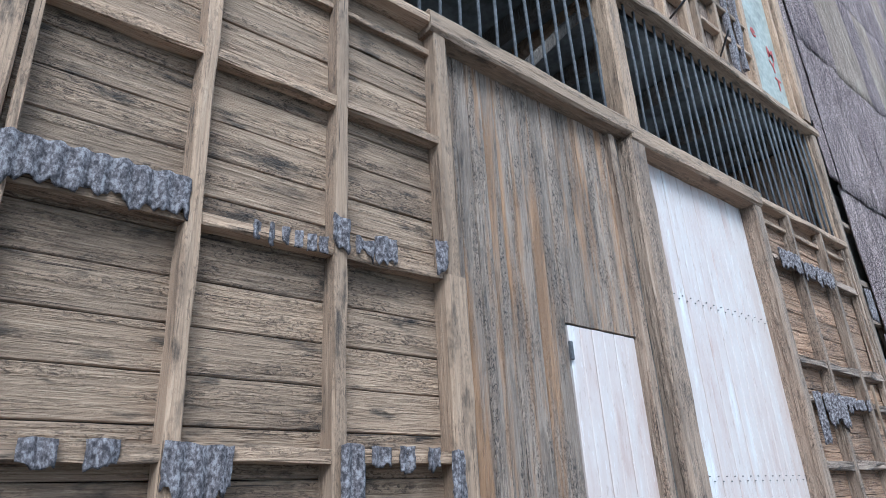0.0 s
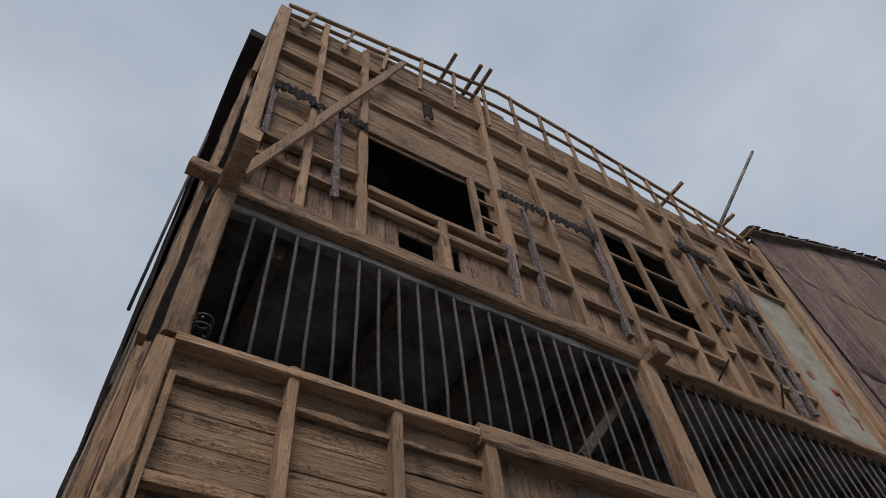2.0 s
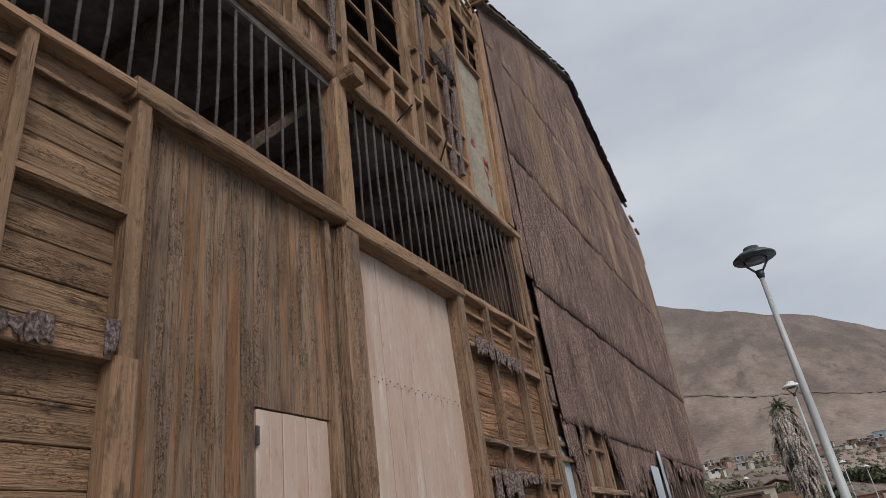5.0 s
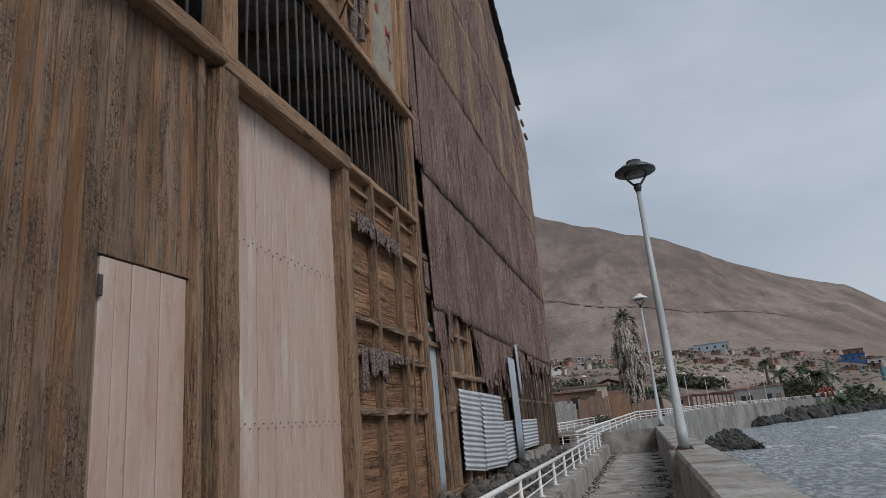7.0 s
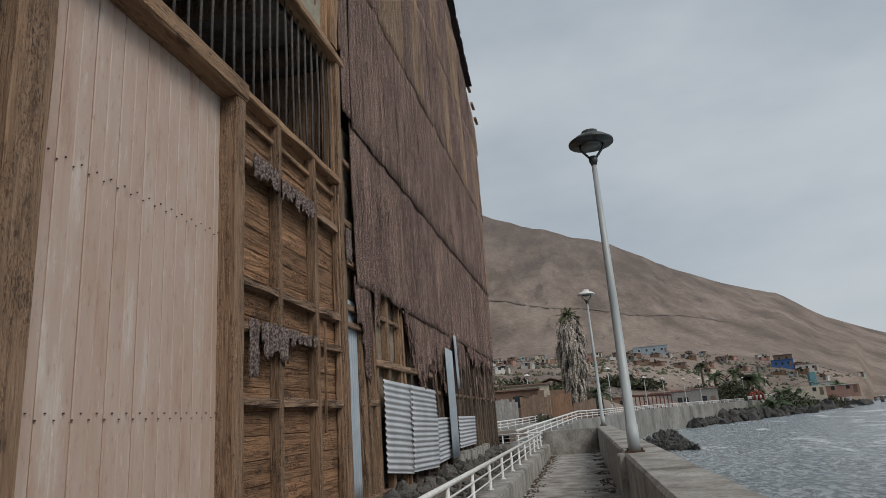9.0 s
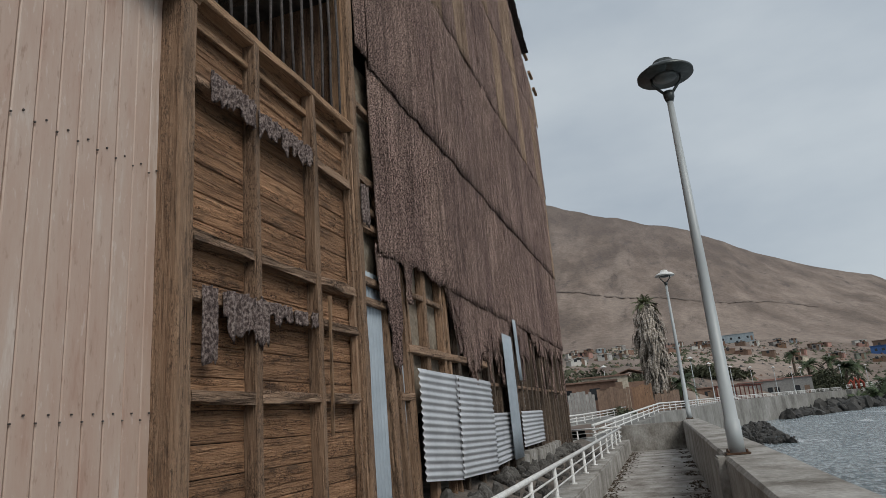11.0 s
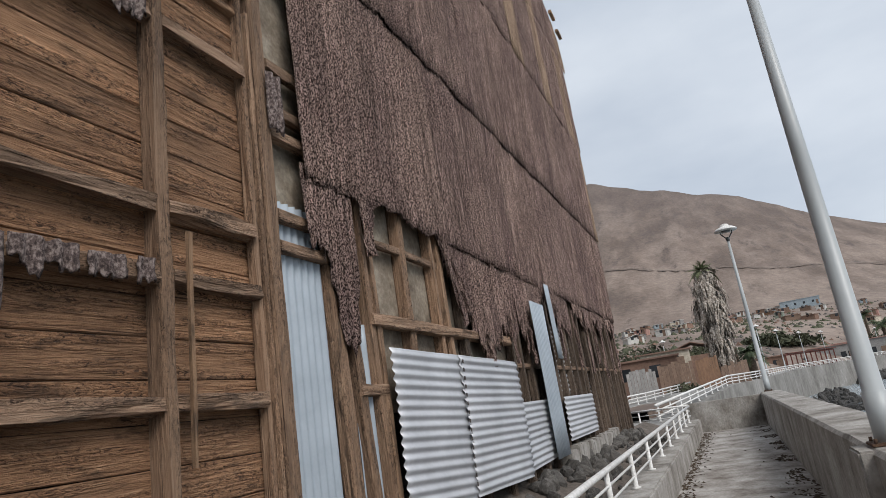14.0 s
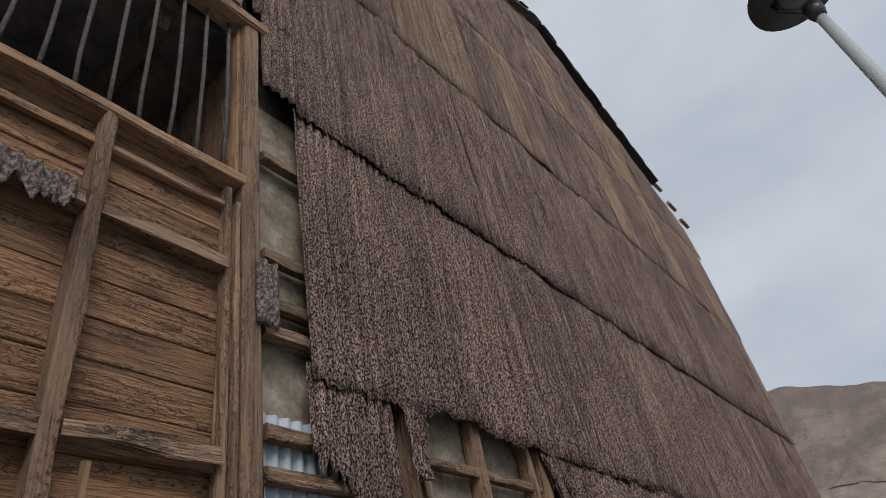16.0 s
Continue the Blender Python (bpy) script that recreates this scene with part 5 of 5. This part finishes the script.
STONES = [stone_mesh(i) for i in range(7)]
for me in STONES:
    me.materials.append(M_STONE)
BOULDERS = [stone_mesh(i + 20, 0.6) for i in range(7)]
for me in BOULDERS:
    me.materials.append(M_ROCK)
footing = empty("stone_footing", label="rough stones heaped under the foot of the wall", category="stones", kind="structure")
for i in range(270):
    x = 6.2 + 15.5 * RNG.random()
    y = 1.72 + 0.72 * RNG.random()
    s = RNG.uniform(0.04, 0.10) * (1.2 if y > 2.1 else 0.8)
    ob = new("stone", RNG.choice(STONES))
    ob.matrix_world = pose(x, y, 0.28 + 0.38 * (y - 1.6) + s * 0.3, RNG.uniform(0, 360), RNG.uniform(0, 360), RNG.uniform(0, 360)) @ Matrix.Diagonal((s * 1.3, s, s * 0.8, 1))
    ob.parent = footing
for i in range(16):
    x = 14.9 + i * 0.28
    ob = block("footing_block", x, x + 0.26, F - 0.08 + RNG.uniform(-0.015, 0.015), F + 0.12, 0.45, 0.84 + RNG.uniform(-0.03, 0.02), M_CONC, footing, 0.015)
shore = empty("shore_rocks", label="dark wet rocks along the shore", category="rocks", kind="structure")
for i in range(560):
    q = RNG.random()
    if i < 200:
        x = 64 + 40 * q
        y = lerp_table(COAST, x) - 0.8 - (5.5 - 3.5 * q) * RNG.random()
        s = RNG.uniform(0.12, 0.42)
    elif i < 470:
        x = 120 + 46 * q
        y = lerp_table(COAST, x) - 0.8 - (2.0 + 7.5 * q) * RNG.random()
        s = RNG.uniform(0.35, 1.1) * (1.35 if 138 < x < 160 else 0.9)
    else:
        x = 158 + 75 * q
        y = lerp_table(COAST, x) - 2 - 14 * RNG.random() * RNG.random()
        s = RNG.uniform(0.5, 1.3)
    ob = new("rock", RNG.choice(BOULDERS))
    ob.matrix_world = pose(x, y, SEA + s * RNG.uniform(0.0, 0.45), RNG.uniform(0, 360), RNG.uniform(0, 360), RNG.uniform(0, 360)) @ Matrix.Diagonal((s * 1.4, s, s * 0.75, 1))
    ob.parent = shore

# ---- litter on the walkway ----
M_LITTER = spotted("dry_litter", [(0.3, (0.035, 0.024, 0.016)), (0.6, (0.09, 0.065, 0.045)), (0.8, (0.20, 0.16, 0.11))], 30.0, 0.95, relief=0.002)
verts, faces = [], []
for i in range(2600):
    if i % 3:
        x = 5 + 21.5 * RNG.random()
        cl = noise.noise((x * 0.9, 3, 0))
        y = -0.53 + abs(RNG.gauss(0, 0.26)) * (0.6 + max(0, cl) * 2.0)
        if noise.noise((x * 1.1, y * 2.2, 1)) < 0.02:
            continue
    else:
        x = 5 + 21.5 * RNG.random()
        y = 1.19 - abs(RNG.gauss(0, 0.13))
    if not -0.54 < y < 1.19:
        continue
    a, l, w = RNG.uniform(0, 6.28), RNG.uniform(0.012, 0.05), RNG.uniform(0.004, 0.014)
    c, s = math.cos(a), math.sin(a)
    k = len(verts)
    for u, v, z in ((-l, -w, 0.002), (l, -w * 0.4, 0.006), (l, w * 0.4, 0.008), (-l, w, 0.003), (0, 0, 0.018 * RNG.random() + 0.01)):
        verts.append((x + u * c - v * s, y + u * s + v * c, z))
    faces += [(k, k + 1, k + 4), (k + 1, k + 2, k + 4), (k + 2, k + 3, k + 4), (k + 3, k, k + 4)]
tagged(mesh_part("leaf_litter", verts, faces, M_LITTER), "dry leaves and twigs strewn over the walkway", "litter", kind="stuff")


# ---- town ----
def paint(name, c, rough=0.85):
    return spotted(name, [(0.3, tuple(q * 0.75 for q in c)), (0.6, c), (0.85, tuple(min(0.85, q * 1.12) for q in c))], 0.8, rough, relief=0.01, vary=0.12)


M_GLAZE, nt, b = material("dark_window", 0.15)
b.inputs["Base Color"].default_value = (0.02, 0.022, 0.025, 1)
HUES = {"brick": paint("brown_brick", (0.24, 0.145, 0.105)), "plank": paint("brown_plank", (0.19, 0.125, 0.09)), "cream": paint("cream_plaster", (0.52, 0.46, 0.37)), "pink": paint("pink_plaster", (0.40, 0.23, 0.19)), "white": paint("white_plaster", (0.56, 0.55, 0.52)),
        "blue": paint("blue_plaster", (0.05, 0.13, 0.34)), "greyblue": paint("grey_blue_sheet", (0.30, 0.36, 0.40)), "grey": paint("grey_block", (0.27, 0.26, 0.25)), "teal": paint("teal_paint", (0.10, 0.22, 0.25)), "ochre": paint("orange_board", (0.19, 0.105, 0.06)), "roof": paint("rusty_roof", (0.23, 0.145, 0.11)), "green": paint("green_plaster", (0.24, 0.27, 0.22)), "redwood": paint("dark_red_wood", (0.13, 0.035, 0.025)), "redplastic": paint("red_play_frame", (0.34, 0.07, 0.045))}


def at_bearing(az, r):
    return 2.5 + r * math.cos(radians(az)), r * math.sin(radians(az))


def house(az, r, w, d, h, hue, roof="roof", label="", z=None, windows=2, pitched=False, turn=0):
    """A small house facing the viewer: walls, roof, windows with frames, a door."""
    x, y = at_bearing(az, r)
    ob = empty("house", (x, y, (land_height(x, y) if z is None else z) - 0.2), label, "house", "houses of the town")
    ob.rotation_euler = (0, 0, radians(az + turn + 180))
    block("wall", -d / 2, d / 2, -w / 2, w / 2, -1.0, h, HUES[hue], ob)
    if pitched:
        for s in (-1, 1):
            verts = [(-d / 2 - 0.2, s * (w / 2 + 0.25), h - 0.05), (d / 2 + 0.2, s * (w / 2 + 0.25), h - 0.05), (d / 2 + 0.2, 0, h + w * 0.16), (-d / 2 - 0.2, 0, h + w * 0.16)]
            verts += [(a, b_, c + 0.1) for a, b_, c in verts]
            mesh_part("roof", verts, [(0, 1, 2, 3), (7, 6, 5, 4), (0, 4, 5, 1), (1, 5, 6, 2), (2, 6, 7, 3), (3, 7, 4, 0)], HUES[roof], ob)
    else:
        block("roof", -d / 2 - 0.2, d / 2 + 0.2, -w / 2 - 0.2, w / 2 + 0.2, h, h + 0.14, HUES[roof], ob)
    for i in range(windows):
        yy = -w / 2 + w * (i + 0.75) / (windows + 0.5)
        if h > 4:
            block("window", d / 2 - 0.05, d / 2 + 0.02, yy - 0.45, yy + 0.45, h - 1.9, h - 0.8, M_GLAZE, ob)
        block("window", d / 2 - 0.05, d / 2 + 0.02, yy - 0.45, yy + 0.45, 1.1, 2.1, M_GLAZE, ob)
    block("door", d / 2 - 0.05, d / 2 + 0.03, w / 2 - 1.5, w / 2 - 0.6, 0.0, 2.0, HUES["plank"], ob)
    return ob


house(6.3, 62, 6, 5, 2.6, "brick", label="low brown shack with a flat rusty roof", z=1.3)
house(4.4, 74, 5, 5, 2.6, "cream", label="cream plaster house behind wooden fences", z=2.2)
house(2.2, 84, 9, 6, 2.8, "brick", label="brown brick house with a rusty sheet roof", z=1.6, pitched=True)
house(-3.0, 116, 5, 6, 2.6, "brick", "roof", "brown brick kiosk beside the pergola", z=0.8)
house(-9.2, 150, 9, 6, 3.6, "grey", "pink", "low grey block building with a pink roof", z=0.8)
house(-7.4, 150, 8, 6, 3.4, "grey", "pink", "low grey block annex with a pink roof", z=0.8)
house(-6.3, 340, 16, 10, 3.4, "greyblue", "greyblue", "long grey-blue sheet-metal hall", windows=4)
house(-15.9, 300, 8.0, 8, 3.0, "blue", "blue", "bright blue two-storey house", windows=3)
house(-17.5, 300, 8, 8, 2.8, "white", "pink", "white house with a pink roof edge", windows=3)
house(-16.0, 312, 7, 8, 4.6, "plank", "plank", "brown house behind the blue one", windows=2)
house(-17.2, 210, 9, 8, 2.6, "cream", "cream", "cream beach pavilion with a pitched roof", z=1.2, pitched=True)
house(-19.4, 215, 9, 8, 2.2, "pink", "white", "pink low building beside the beach", z=1.2)
house(-18.6, 235, 5, 6, 3.8, "white", "white", "white two-storey house by the shore", z=1.2)
TOWN = random.Random(21)
hues = ["brick", "cream", "pink", "white", "grey", "plank", "green", "ochre", "white", "greyblue"]
says = {"brick": "brown brick house on the slope", "cream": "cream plaster house on the slope", "pink": "pink plaster house on the slope", "white": "whitewashed house on the slope", "grey": "grey block house on the slope", "plank": "dark plank shack on the slope", "green": "pale green house on the slope", "ochre": "ochre house on the slope", "greyblue": "grey-blue sheet shack on the slope"}
for i in range(74):
    az = TOWN.uniform(-22, 7.5)
    r = TOWN.uniform(245, 348) if az < -3 else TOWN.uniform(190, 348)
    hue = TOWN.choice(hues)
    house(az, r, TOWN.uniform(2.2, 5.0), TOWN.uniform(2.5, 5), TOWN.uniform(1.4, 2.2), hue, TOWN.choice(["roof", "grey", "white", "roof"]), says[hue], windows=TOWN.choice([1, 2, 2]), turn=TOWN.uniform(-25, 25), pitched=TOWN.random() < 0.25)


# fences in front of the near houses
def fence(az0, az1, r, h, hue, label, z):
    p, q = Vector((*at_bearing(az0, r), z)), Vector((*at_bearing(az1, r + 2), z))
    ob = empty("fence", p, label, "fence")
    n = max(2, int((q - p).length / 0.3))
    for i in range(n):
        a = (q - p) * (i / n)
        c = (q - p) * ((i + 0.93) / n)
        hh = h + RNG.uniform(-0.15, 0.15)
        verts = [(a.x, a.y, -0.6), (c.x, c.y, -0.6), (c.x, c.y, hh), (a.x, a.y, hh)]
        verts += [(u + 0.04, v, w) for u, v, w in verts]
        mesh_part("slat", verts, [(0, 1, 2, 3), (7, 6, 5, 4), (0, 4, 5, 1), (1, 5, 6, 2), (2, 6, 7, 3), (3, 7, 4, 0)], HUES[hue], ob)


fence(7.4, 5.2, 50, 1.6, "grey", "grey sheet fence by the promenade", 1.1)
fence(5.0, 2.4, 52, 1.7, "plank", "brown plank fence by the promenade", 1.2)
fence(2.2, 0.6, 50, 1.9, "ochre", "orange-brown board screen by the promenade", 1.0)
fence(0.5, -1.4, 53, 1.3, "plank", "low brown plank fence by the promenade", 1.0)
pergola = empty("pergola", (*at_bearing(-4.2, 108), 1.1), "dark red timber pergola on the promenade", "pergola")
d = Vector(at_bearing(-7.4, 122)) - Vector(at_bearing(-4.2, 108))
for i in range(11):
    p = d * (i / 10)
    timber("post", (p.x, p.y, -0.5), (p.x, p.y, 2.0), 0.16, 0.16, HUES["redwood"], pergola, 0.004)
timber("beam", (0, 0, 2.0), (d.x, d.y, 2.0), 0.2, 0.16, HUES["redwood"], pergola, 0.004)
timber("beam", (0.6, 0, 2.2), (d.x + 0.6, d.y, 2.2), 0.1, 1.2, HUES["redwood"], pergola, 0.004)
x, y = at_bearing(-13.7, 165)
play = empty("play_frame", (x, y, 1.0), "red plastic play frame among the palms", "play frame")
for s in (-0.9, 0, 0.9):
    tube("arch", [(0, s - 0.5, 0), (0, s - 0.45, 1.2), (0, s, 1.9 + 0.4 * (s == 0)), (0, s + 0.45, 1.2), (0, s + 0.5, 0)], 0.24, HUES["redplastic"], play, 8)
x, y = at_bearing(-17.7, 222)
tower = block("water_tower", x - 0.9, x + 0.9, y - 0.9, y + 0.9, 0.8, 7.6, HUES["teal"], None, 0.1)
tagged(tower, "narrow teal tower by the beach", "tower")

# ---- palms and bushes ----
M_FROND = spotted("palm_frond", [(0.3, (0.028, 0.045, 0.018)), (0.6, (0.06, 0.085, 0.032)), (0.8, (0.11, 0.13, 0.055))], 6.0, 0.7, relief=0.004, vary=0.2)
M_FROND_PALE = spotted("pale_frond", [(0.3, (0.07, 0.085, 0.04)), (0.6, (0.14, 0.155, 0.075)), (0.8, (0.24, 0.235, 0.13))], 6.0, 0.8, relief=0.004, vary=0.2)
M_DEAD = spotted("dead_frond", [(0.38, (0.09, 0.066, 0.05)), (0.5, (0.36, 0.31, 0.26)), (0.62, (0.62, 0.56, 0.50))], 7.0, 0.9, relief=0.01, vary=0.2)
M_BARK = spotted("palm_bark", [(0.3, (0.05, 0.035, 0.025)), (0.6, (0.13, 0.095, 0.07)), (0.8, (0.22, 0.17, 0.13))], 5.0, 0.95, stretch=(1, 1, 2.5), relief=0.03)
M_BUSH = spotted("dry_bush", [(0.3, (0.03, 0.035, 0.018)), (0.6, (0.07, 0.075, 0.04)), (0.8, (0.13, 0.12, 0.07))], 3.0, 0.85, relief=0.02, vary=0.25)


def frond(verts, faces, root, az, rise, length, droop, width, leaflets=16):
    """One feather leaf: a curved midrib with narrow leaflets either side."""
    c, s = math.cos(az), math.sin(az)
    pts = []
    for i in range(leaflets + 1):
        t = i / leaflets
        pts.append(Vector((root[0] + c * length * t * math.cos(rise), root[1] + s * length * t * math.cos(rise), root[2] + length * (math.sin(rise) * t - droop * t * t))))
    for i in range(1, leaflets + 1):
        t = i / leaflets
        w = width * math.sin(math.pi * min(1, 0.15 + t * 0.85)) + 0.05
        for sd in (-1, 1):
            p, q = pts[i - 1], pts[i]
            tip = q + Vector((-s * sd * w + c * w * 0.5, c * sd * w + s * w * 0.5, -w * (0.35 + 0.2 * RNG.random())))
            k = len(verts)
            verts += [p, q, tip]
            faces.append((k, k + 1, k + 2))
    return


def palm(x, y, z, h, spread, skirt=0, label="green date palm with arching fronds", fronds=34, leaf=None):
    ob = empty("palm_tree", (x, y, z), label, "palm tree", "palms of the promenade")
    tube("trunk", [(0, 0, -0.5), (0, 0, h * 0.3), (0.05, 0, h * 0.7), (0.08, 0, h)], [0.42, 0.34, 0.30, 0.26], M_BARK, ob, 12)
    v, f = [], []
    for i in range(fronds):
        frond(v, f, (0.08, 0, h), RNG.uniform(0, 6.283), RNG.uniform(-0.3, 1.2), spread * RNG.uniform(0.75, 1.1), RNG.uniform(0.35, 0.8), spread * 0.20)
    tagged(mesh_part("crown", v, f, leaf or M_FROND, ob), "arching green fronds")
    if skirt:
        v, f = [], []
        for i in range(skirt):
            zz = h * (0.25 + 0.77 * RNG.random() ** 0.8)
            a = RNG.uniform(0, 6.283)
            if noise.noise((math.cos(a) * 1.6, math.sin(a) * 1.6 + zz * 0.2, zz * 1.1)) < -0.22:
                continue
            wide = 0.45 + 0.75 * math.sin(math.pi * min(1, (zz / h) ** 1.9)) + 0.5 * noise.noise((zz * 1.7, a, 3))
            rr = (0.14 + 0.36 * RNG.random()) * wide + 0.1
            root = (0.06 + rr * math.cos(a), rr * math.sin(a), zz)
            ln = RNG.uniform(0.7, 1.7)
            tip = (root[0] + 0.6 * math.cos(a) * RNG.uniform(-0.3, 1.5) * wide, root[1] + 0.6 * math.sin(a) * RNG.uniform(-0.3, 1.5) * wide, zz - ln)
            w = RNG.uniform(0.03, 0.11)
            k = len(v)
            mid = ((root[0] * 0.5 + tip[0] * 0.5) + 0.2 * math.cos(a), (root[1] * 0.5 + tip[1] * 0.5) + 0.3 * math.sin(a), zz - ln * 0.35)
            v += [root, (mid[0] - w * math.sin(a), mid[1] + w * math.cos(a), mid[2]), (mid[0] + w * math.sin(a), mid[1] - w * math.cos(a), mid[2]), tip]
            f += [(k, k + 1, k + 2), (k + 1, k + 3, k + 2)]
        mesh_part("dead_skirt", v, f, M_DEAD, ob, "shaggy skirt of grey dead fronds")
    return ob


def bush(x, y, z, r, h, label="dry grey-green bush beside the promenade"):
    v, f = [], []
    n = 420
    for i in range(n):
        p = Vector((RNG.gauss(0, 1), RNG.gauss(0, 1), abs(RNG.gauss(0, 1)))).normalized()
        k = 0.55 + 0.45 * RNG.random() + 0.25 * noise.noise(p * 2.3 + Vector((x, y, 0)))
        c = Vector((p.x * r * k, p.y * r * k, p.z * h * k))
        s = r * 0.13
        m = len(v)
        a, b2 = Vector((RNG.uniform(-s, s), RNG.uniform(-s, s), RNG.uniform(-s, s))), Vector((RNG.uniform(-s, s), RNG.uniform(-s, s), RNG.uniform(-s, s)))
        v += [c, c + a, c + b2, c + a * 0.4 - b2]
        f += [(m, m + 1, m + 2), (m, m + 3, m + 1)]
    ob = empty("bush", (x, y, z), label, "bush", "bushes of the promenade")
    mesh_part("foliage", v, f, M_BUSH, ob)
    tube("stem", [(0, 0, -0.4), (0, 0, h * 0.6)], [0.12, 0.05], M_BARK, ob, 6)
    return ob


palm(*at_bearing(0.1, 56), 0.6, 8.9, 1.35, 2600, "tall palm wrapped in a shaggy skirt of dead fronds", 30, M_FROND_PALE)
palm(*at_bearing(-1.7, 60), 1.2, 1.9, 1.9)
for az, r, h, s in ((-10.9, 170, 6.5, 4.2), (-11.8, 178, 4.0, 4.2), (-12.4, 185, 7.5, 3.8), (-13.2, 172, 5.0, 4.4), (-14.0, 190, 6.0, 4.2), (-15.0, 160, 3.4, 4.6), (-15.6, 182, 5.5, 4.2), (-10.0, 182, 8.0, 3.0), (-9.6, 160, 2.5, 3.5), (-16.3, 196, 5.0, 4.0), (-13.6, 158, 2.6, 3.6), (-19.3, 230, 7.0, 3.2)):
    x, y = at_bearing(az, r)
    palm(x, y, land_height(x, y), h, s, fronds=26)
for az, r, s, h in ((-10.4, 165, 4.0, 4.5), (-11.4, 164, 3.5, 4.0), (-12.2, 166, 4.0, 5.0), (-13.0, 180, 5.0, 5.0), (-14.5, 175, 4.5, 4.5), (-16.0, 176, 4.5, 5.5), (-17.0, 190, 4, 5), (6.5, 70, 2.2, 3.4), (5.8, 78, 1.6, 2.4), (3.6, 49, 1.1, 0.9), (3.0, 48, 0.9, 0.8), (-3.2, 150, 5, 2.2), (-4.2, 155, 6, 2.0), (-5.4, 160, 5, 2.0), (-18.6, 210, 4, 4), (1.5, 120, 3, 2.4), (5.2, 110, 2.6, 2.6), (-9.6, 176, 3.5, 3.6), (-10.8, 186, 4.0, 4.2), (-12.8, 160, 2.6, 3.0), (-13.9, 168, 4.0, 4.6), (-15.2, 190, 5.0, 5.4), (-16.8, 182, 4.0, 4.2), (-2.6, 148, 4.0, 1.8), (-3.8, 150, 5.0, 2.0), (-4.8, 156, 4.0, 2.0), (6.9, 92, 2.4, 3.0), (4.6, 96, 2.0, 2.4)):
    x, y = at_bearing(az, r)
    bush(x, y, land_height(x, y), s, h)

# scrub and stones over the slope
def scatter(name, mat, n, size, label, seed):
    rg = random.Random(seed)
    v, f = [], []
    while len(f) < n * 6:
        az, r = rg.uniform(-21, 8), 90 + 258 * rg.random() ** 0.7
        x, y = at_bearing(az, r)
        if y < lerp_table(COAST, x) + 9 or noise.noise((x * 0.03, y * 0.05, seed)) < -0.05:
            continue
        s = rg.uniform(*size)
        z = land_height(x, y)
        k = len(v)
        v += [(x, y - s * rg.uniform(0.6, 1.6), z - 0.2), (x + s, y + s * 0.3, z - 0.2), (x, y + s * rg.uniform(0.6, 1.6), z - 0.2), (x - s, y, z - 0.2), (x + rg.uniform(-s, s) * 0.4, y + rg.uniform(-s, s) * 0.5, z + s * rg.uniform(0.5, 1.1))]
        v += [(x, y + s * 0.8, z + s * rg.uniform(0.2, 0.7))]
        f += [(k, k + 1, k + 4), (k + 1, k + 2, k + 4), (k + 2, k + 3, k + 4), (k + 3, k, k + 4), (k + 2, k + 5, k + 3), (k + 2, k + 1, k + 5)]
    tagged(mesh_part(name, v, f, mat), label, name, kind="stuff")


scatter("scrub", M_BUSH, 700, (0.3, 1.1), "dry scrub dotted over the sandy slope", 3)
scatter("loose_stones", M_STONE, 500, (0.2, 0.8), "loose stones and rubble over the slope", 8)
scatter("rubble", HUES["brick"], 260, (0.3, 0.9), "brown rubble and scrap heaps on the slope", 13)

# ---- shed beyond the side of the building ----
shed = empty("shed", (-1.9, 8.2, 0.0), "tumbledown plank shed with a torn corrugated roof", "shed")
block("wall", -1.6, 1.0, 0, 2.2, 0.0, 3.6, M_BOARDPOST, shed)
for i in range(6):
    timber("roof_batten", (-1.7, -0.1 + i * 0.4, 3.75 + i * 0.1), (1.1, -0.1 + i * 0.4, 3.72 + i * 0.1), 0.07, 0.08, M_POST, shed, 0.006)
corrugated("roof_sheet", -1.7, 0.6, lambda q: 3.85, lambda q: 4.5, 0.6, M_RUST_TAN, shed, lean=-0.5, ragged=0.1)
